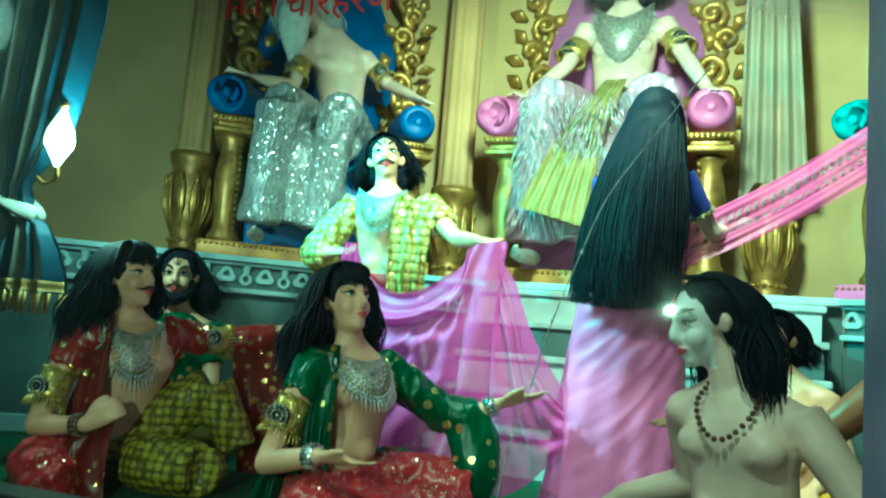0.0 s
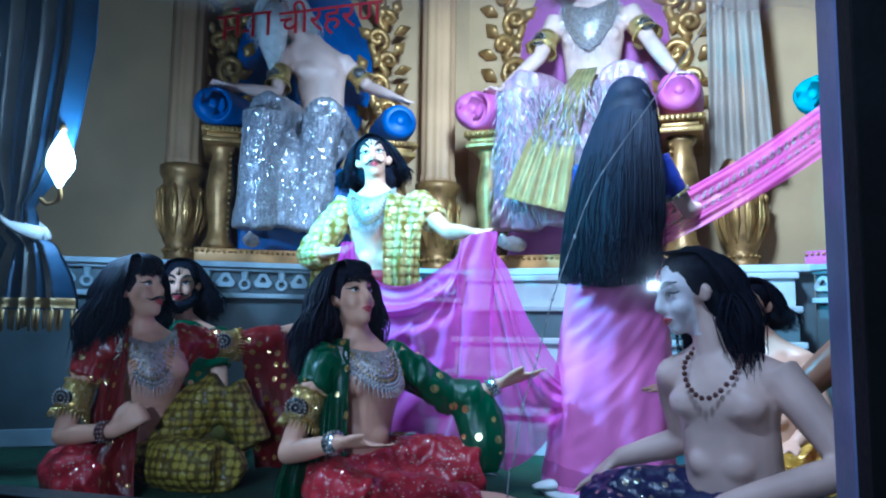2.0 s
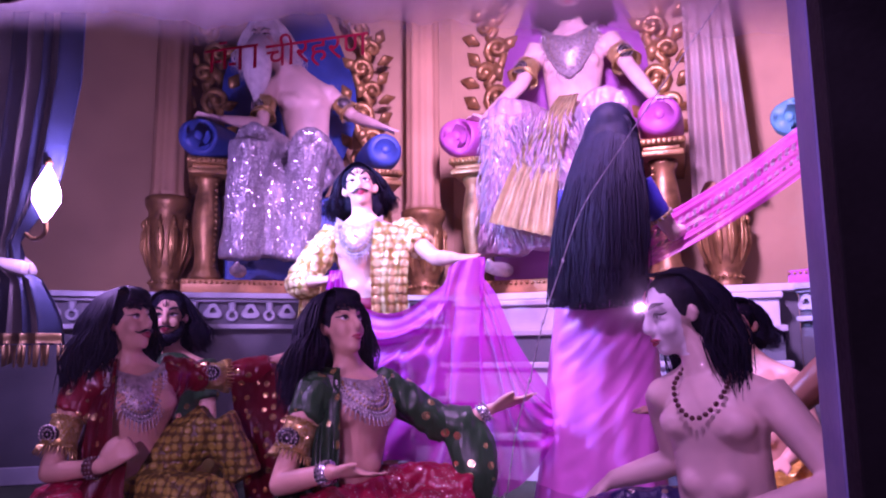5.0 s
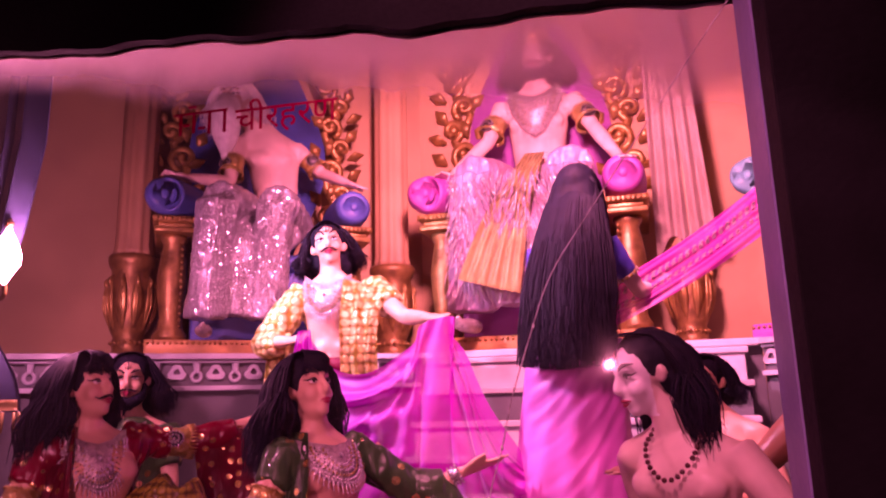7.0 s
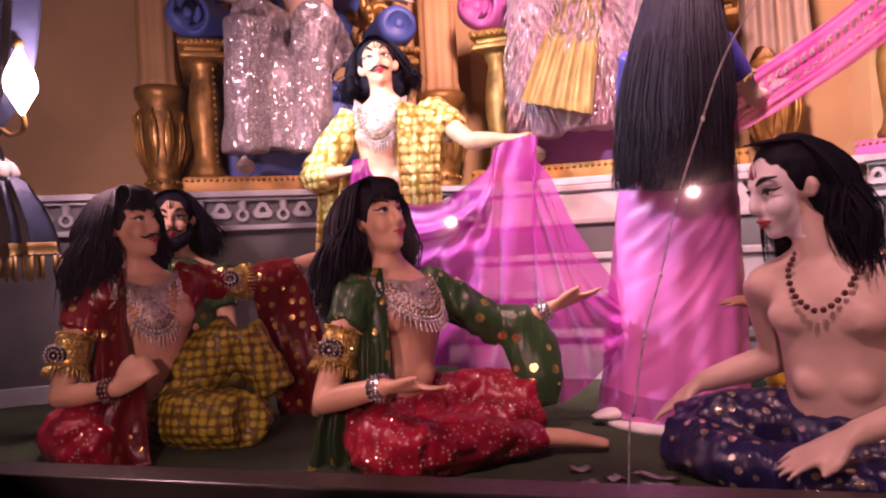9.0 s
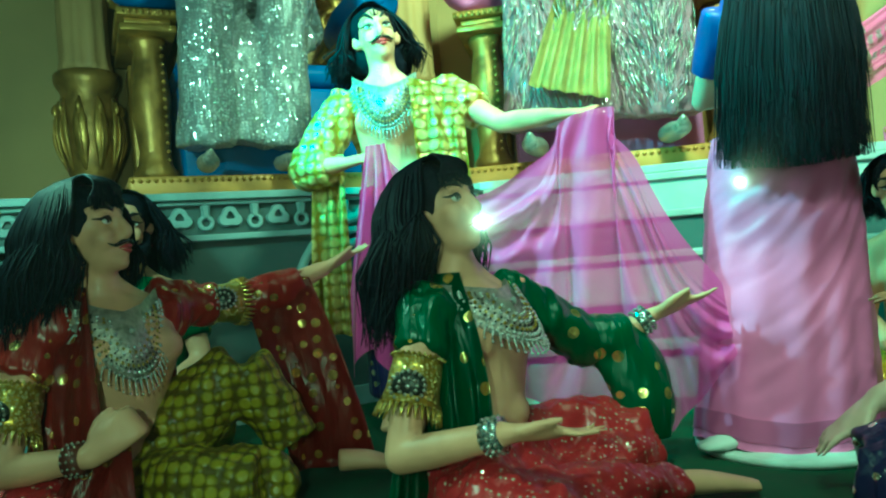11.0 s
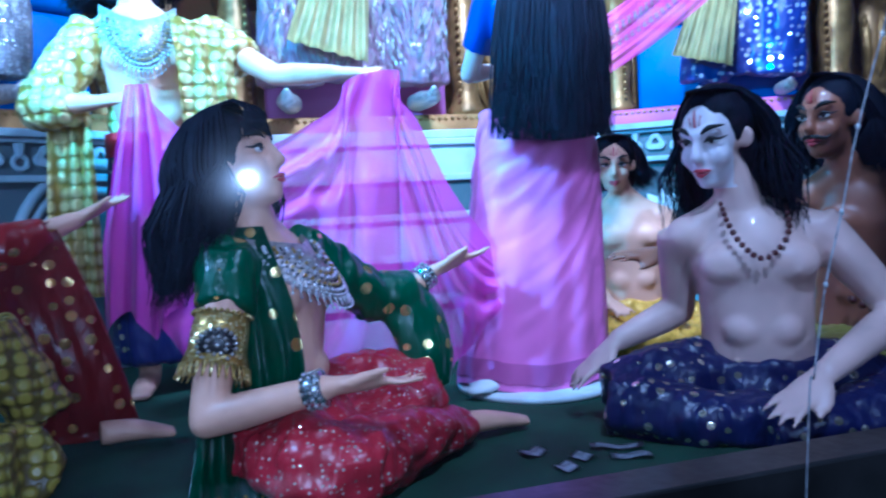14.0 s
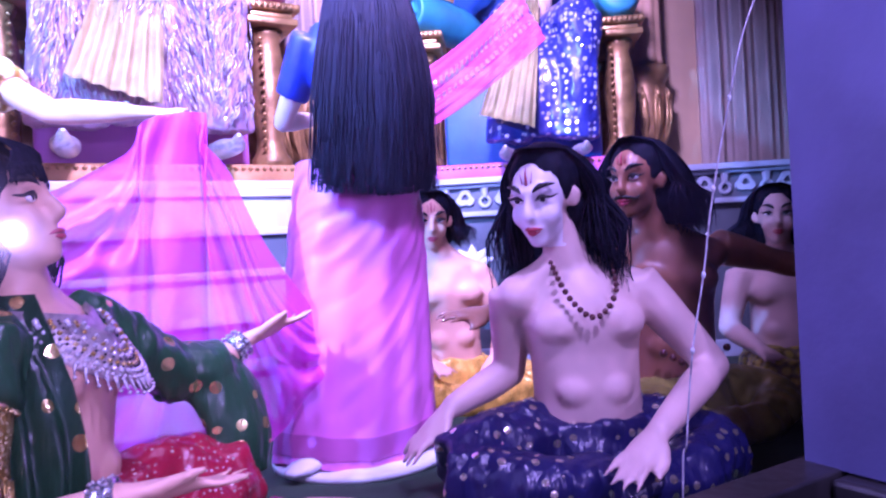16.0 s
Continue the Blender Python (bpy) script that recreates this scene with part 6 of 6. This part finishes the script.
# --- the three on the thrones, in the wings' own axes (s along, off inwards, z up)
def enthroned(wing, s0, off0, k, cloth, label, seed, turn=0.0, hair_mat=None, lean=0.0, beard=False, scarf=False, crown=True, skin_mat=None, reach=1.0, hip=0.0, knees=(-0.20, 0.22), feet=(-0.25, 0.24), arms_at=None, tassels=False):
    rnd = random.Random(seed)
    S = Statue()
    W = WINGS[wing] @ pose(s0, off0, TOP + 0.085 * k)
    R = W.to_3x3()
    P = lambda x, y, z: W @ (V(x, y, z) * k)
    lat, fwd = R @ V(1, 0, 0), R @ V(0.0 + turn, -1, 0).normalized()
    hips, chest, neck = P(hip, 0.26, 0.72), P(hip * 0.8 + lean * 0.1, 0.30, 1.14), P(hip * 0.5 + lean * 0.35, 0.29, 1.34)
    H = P(lean, 0.29, 1.52)
    A = axes(fwd)
    skin_mat = skin_mat or SKIN_PALE
    arms = ((P(-0.19 + lean * 0.6, 0.30, 1.27), P(-0.31 * reach, 0.20, 1.04), P(-0.50 * reach, 0.04, 0.99 * reach), P(-0.58 * reach, -0.08, 0.96 * reach)), (P(0.19 + lean * 0.6, 0.30, 1.27), P(0.35 * reach, 0.22, 1.07), P(0.50 * reach, 0.04, 0.99 * reach), P(0.56 * reach, -0.09, 0.94 * reach)))

    if arms_at:
        arms = tuple(tuple(P(*q) for q in arm) for arm in arms_at)

    def skin(bm):
        head_forms(H, A, k)(bm)
        tube(bm, [H - V(0, 0, 0.05 * k), neck - V(0, 0, 0.03)], [0.056 * k, 0.062 * k], seg=12)
        torso_forms(bm, hips, chest, neck, lat, fwd, k)
        for s, e, w, t in arms:
            limb(bm, s, e, w, [r * k for r in ARM])
            hand_forms(bm, w, t, R @ V(0, 0.2, 1), k)
    S.blend(skin_mat, skin, 0.013, 4)
    face_marks(S, H, A, k, moustache=True, beard=beard)
    if hair_mat:
        wig(S, H, A, rnd, 1.16 * k, 0.20, 160, mat=hair_mat, spread=1.15)
        S.blend(hair_mat, lambda bm: tube(bm, [H + fwd * 0.06 * k - V(0, 0, 0.03 * k), H + fwd * 0.11 * k - V(0, 0, 0.14 * k), H + fwd * 0.10 * k - V(0, 0, 0.27 * k), H + fwd * 0.08 * k - V(0, 0, 0.42 * k)], [0.07 * k, 0.095 * k, 0.080 * k, 0.02 * k], seg=10), 0.012, 3, folds(0.006))
    else:
        wig(S, H, A, rnd, 1.06 * k, 0.13, 180, spread=1.25)
    if crown:
        S.draw(GOLD_JEWEL, lambda bm: lathe(bm, [(0.092 * k, 0.0), (0.098 * k, 0.03 * k), (0.085 * k, 0.07 * k), (0.05 * k, 0.15 * k), (0.012 * k, 0.21 * k)], 20, at=H + V(0, 0, 0.075 * k), flutes=10, depth=0.03))
        bib(S, chest.lerp(neck, 0.72) + fwd * 0.118 * k, fwd + V(0, 0, 0.12), lat, 0.145 * k, 0.250 * k)
    for (s, e, w, t), q in zip(arms, (-1, 1)):
        armlet(S, s.lerp(e, 0.45), s.lerp(e, 0.78), 0.056 * k, fwd + lat * 0.4 * q)
    kn = [(P(knees[0], -0.16, 0.74), P(feet[0], -0.13, 0.10)), (P(knees[1], -0.16, 0.74), P(feet[1], -0.12, 0.10))]
    mid, low = sum(knees) / 2, sum(feet) / 2
    S.blend(cloth, lambda bm: (tube(bm, [hips + V(0, 0, 0.10 * k), hips - V(0, 0, 0.06 * k)], [(0.165 * k, 0.125 * k), (0.20 * k, 0.18 * k)], seg=20, lat=lat),
                               [tube(bm, [P(hip + 0.09 * q, 0.24, 0.70), P((hip + 0.09 * q) * 0.4 + knees[q > 0] * 0.6, 0.03, 0.745), a], [0.12 * k, 0.125 * k, 0.11 * k], seg=16) or tube(bm, [a, a.lerp(b, 0.5), b], [0.112 * k, 0.105 * k, (0.125 * k, 0.095 * k)], seg=16) for q, (a, b) in zip((-1, 1), kn)],
                               tube(bm, [P(hip * 0.6, 0.08, 0.66), P(mid, -0.10, 0.50), P(low, -0.11, 0.12)], [(0.20 * k, 0.09 * k), (0.24 * k, 0.08 * k), (0.27 * k, 0.07 * k)], seg=18, lat=lat)), 0.015, 4, folds(0.016, (14, 14, 4), seed))
    for q, (a, b) in zip((-1, 1), kn):
        S.blend(BIB_BASE, lambda bm: tube(bm, [P(feet[q > 0], -0.10, 0.035), P(feet[q > 0] + 0.01 * q, -0.20, 0.032), P(feet[q > 0] + 0.02 * q, -0.30, 0.028), P(feet[q > 0] + 0.02 * q, -0.345, 0.06)], [(0.04 * k, 0.034 * k), (0.045 * k, 0.034 * k), (0.035 * k, 0.024 * k), 0.008 * k], seg=12, lat=lat), 0.009, 3)
    if scarf:
        hanging_cloth(S, SCARF, P(-0.05, 0.10, 0.92), P(0.05, 0.10, 0.92), P(-0.30, -0.34, 0.22), P(-0.03, -0.35, 0.14), 5.5, 0.016 * k, fwd, bow=0.10 * k)
    if tassels:
        for lo in (0.0, 1.0):                       # short metallic tassels sewn all over the front
            S.draw((PINK_SILVER, JEWEL)[int(lo)], lambda bm: [tube(bm, [P(x, y, z), P(x + 0.006 * math.sin(40 * z), y - 0.02, z - 0.030), P(x + 0.02 * math.sin(23 * x), y - 0.012, z - 0.055 - 0.03 * rnd.random())], [0.0022, 0.0034, 0.0008], seg=4, sub=1)
                                                  for x, y, z in [(low + (mid - low) * q + 0.36 * (rnd.random() - 0.5) * 1.8, -0.245 - 0.02 * rnd.random(), 0.16 + 0.58 * q) for q in [rnd.random() for _ in range(620)]]])
    S.stand(P(0, 0.1, -0.085) * 1.0, label)


enthroned("left", 1.34, 0.18, 1.10, SILVER_SEQUIN, "white-bearded statue in silver sequinned skirt leaning on the blue throne", 31, -0.55, WHITE_HAIR, -0.17, crown=False, hip=0.12, knees=(-0.26, 0.05), feet=(-0.30, 0.00),
          arms_at=(((-0.13, 0.28, 1.25), (-0.19, 0.14, 0.94), (-0.42, 0.03, 0.915), (-0.57, -0.03, 0.905)), ((0.215, 0.30, 1.25), (0.38, 0.24, 1.07), (0.49, 0.02, 0.955), (0.57, -0.12, 0.88))))
enthroned("centre", 0.70, 0.24, 1.37, PINK_SILVER, "crowned statue in a tasselled pink silver skirt on the pink throne", 32, 0.0, None, 0.0, beard=True, scarf=True, reach=0.83, knees=(-0.27, 0.20), feet=(-0.29, 0.18), tassels=True)
enthroned("right", 0.72, 0.22, 1.03, NAVY_SEQUIN, "statue in a navy sequinned skirt seated on the teal-cushioned throne", 33, 0.0, None, 0.0, scarf=True, knees=(-0.12, 0.24), feet=(-0.16, 0.20))


# ---------------------------------------------------------------- the pink cloth
def drawn_cloth(u, v):
    """From the standing one's two hands to the waist of the one seen from behind; u along, v from the upper edge down."""
    top = catmull([V(-0.800, 2.20, 1.030), V(-0.62, 2.13, 0.86), V(-0.43, 2.09, 0.83), V(-0.24, 2.07, 0.92), V(-0.065, 2.06, 1.050), V(0.04, 2.05, 0.90), V(0.14, 2.05, 0.68), V(0.26, 2.06, 0.50)], 8)
    low = catmull([V(-0.800, 2.17, 0.30), V(-0.62, 2.10, 0.15), V(-0.43, 2.06, 0.20), V(-0.24, 2.03, 0.14), V(-0.08, 2.02, 0.10), V(0.06, 2.02, 0.09), V(0.17, 2.03, 0.16), V(0.28, 2.06, 0.30)], 8)
    i = u * (len(top) - 1)
    k = min(int(i), len(top) - 2)
    a, b = top[k].lerp(top[k + 1], i - k), low[k].lerp(low[k + 1], i - k)
    p = a.lerp(b, v)
    pull = math.exp(-((u - 0.57) / 0.10) ** 2) * (1 - v)
    fan = (u - 0.57) / (0.10 + 0.9 * v)                  # pleats spread from the raised hand
    wob = noise.noise(V(u * 5, v * 2.5, 7))
    fold = 0.042 * math.sin(9.5 * fan * 3 + 2 * wob) * (0.25 + v) * math.exp(-(fan / 0.62) ** 2) + 0.016 * math.sin(50 * u + 6 * v + 3 * wob) * v * v
    swag = (0.034 * math.sin(30 * v + 1.2 * wob) + 0.014 * math.sin(61 * v + 4 * u)) * max(0.0, 1.0 - 1.25 * v) * math.exp(-((u - 0.27) / 0.19) ** 2)
    return p + V(-0.05 * pull * math.sin(40 * u), (fold + swag) * (1 - 0.5 * pull), -0.02 * math.exp(-((u - 0.28) / 0.17) ** 2) * math.sin(15 * v) * (1 - v))


def gathered_end(u, v):
    """The bunched end that falls from the lower hand."""
    w = 0.035 + 0.085 * min(1.0, 1.6 * v)
    return V(-0.800 + w * (u - 0.5) * 2 - 0.03 * v, 2.165 - 0.02 * v + 0.022 * math.sin(19 * u + 2 * v) * (0.4 + v), 1.045 - (0.80 - 0.10 * abs(math.sin(5 * u))) * v)


bm = bmesh.new()
sheet(bm, drawn_cloth, 220, 80)
sheet(bm, gathered_end, 40, 40)
tagged(link("drawn_sari", bm, SARI), "sheer pink sari cloth pulled taut in hanging folds", "cloth")
bm = bmesh.new()


def veil(u, v):
    """The other end, drawn up and away beyond the post."""
    a = V(0.66, 2.36, 1.200).lerp(V(1.42, 2.74, 1.760), u)
    b = V(0.60, 2.27, 0.965).lerp(V(1.42, 2.54, 1.480), u)
    return a.lerp(b, v) + V(0, 0.005 * math.sin(v * 12 + 3 * u + 3 * noise.noise(V(u * 3, v * 4, 0))) + 0.004 * math.sin(v * 41 + 8 * u), -0.03 * math.sin(math.pi * u) + 0.01 * math.sin(v * 9))


sheet(bm, veil, 60, 40)
veil_end = tagged(link("veil_end", bm, SARI_BAND), "pink brocade end of the sari drawn out tight", "cloth")

for k in range(26):
    for row, v0 in enumerate((0.30, 0.52)):
        bm = bmesh.new()
        u0 = (k + 0.5 * row) / 27
        sheet(bm, lambda u, v: veil(u0 + 0.020 * u + 0.004 * math.sin(9 * v), v0 + 0.10 * v) + V(0, -0.004, 0.002), 3, 4, thick=0.001)
        part("woven_motif", bm, PINK_SILVER, veil_end, "silver thread woven into the veil" if k + row == 0 else "")

# ---------------------------------------------------------------- lettering on the sheet
letters = bpy.data.curves.new("lettering", "FONT")
letters.body, letters.size, letters.extrude = "चीरहरण", 0.119, 0.001
letters.materials.append(RED_PAINT)
word = new("lettering", letters)
word.matrix_world = GLASS @ pose(-0.372, -0.012, 1.568, 90, 0, 0)
tagged(word, "red painted word on the clear sheet", "lettering")
bars = empty("lettering_bars", GLASS, "red painted marks on the clear sheet beside the word", "lettering")
for lo, hi in (((-0.598, 1.645), (-0.400, 1.653)), ((-0.575, 1.575), (-0.565, 1.645)), ((-0.527, 1.580), (-0.517, 1.645)), ((-0.470, 1.572), (-0.460, 1.645)), ((-0.415, 1.572), (-0.405, 1.645)), ((-0.560, 1.605), (-0.535, 1.614)), ((-0.505, 1.590), (-0.480, 1.599)), ((-0.545, 1.668), (-0.515, 1.676))):
    bm = bmesh.new()
    box(bm, (lo[0], -0.014, lo[1]), (hi[0], -0.011, hi[1]))
    part("bar", bm, RED_PAINT, bars, smooth=False)

# ---------------------------------------------------------------- small things
FOOT = V(0.43, 0.81, -0.995)
wire = empty("wire", Matrix.Translation(FOOT), "thin pale twisted plastic wire stretched before the sheet", "wire")
bm = bmesh.new()
tube(bm, [p - FOOT for p in (V(1.40, 1.03, 1.99), V(1.16, 0.925, 1.645), V(0.950, 0.880, 1.350), V(0.767, 0.855, 1.094), V(0.684, 0.843, 0.968), V(0.632, 0.836, 0.835), V(0.585, 0.829, 0.697), V(0.557, 0.825, 0.586), V(0.524, 0.820, 0.476), V(0.501, 0.817, 0.343), V(0.484, 0.815, 0.20), FOOT)], [0.0015], seg=6, sub=6)
strand = part("strand", bm, WIRE, wire)
for p in (V(0.557, 0.825, 0.586), V(0.524, 0.820, 0.476), V(0.640, 0.837, 0.856), V(0.590, 0.830, 0.715)):
    bm = bmesh.new()
    ball(bm, p - FOOT, (0.0035, 0.0035, 0.0055), 8, 6)
    part("knot", bm, LOTUS, strand)
rnd = random.Random(40)
for x, y, a, w, l in ((0.23, 1.515, 20, 0.05, 0.06), (0.34, 1.46, 35, 0.05, 0.05), (0.28, 1.40, 15, 0.055, 0.05), (0.44, 1.50, -12, 0.035, 0.13), (0.45, 1.43, -10, 0.035, 0.10), (-0.15, 2.28, 10, 0.03, 0.14)):
    bm = bmesh.new()
    sheet(bm, lambda u, v: V((u - 0.5) * l, (v - 0.5) * w, 0.004 * math.sin(u * 7 + a)), 5, 4, thick=0.002)
    o = link("paper_slip", bm, NOTE)
    o.matrix_world = pose(x, y, 0.009, 0, 0, a)
    tagged(o, "small grey paper slip lying on the green carpet", "paper", "paper slips on the floor")
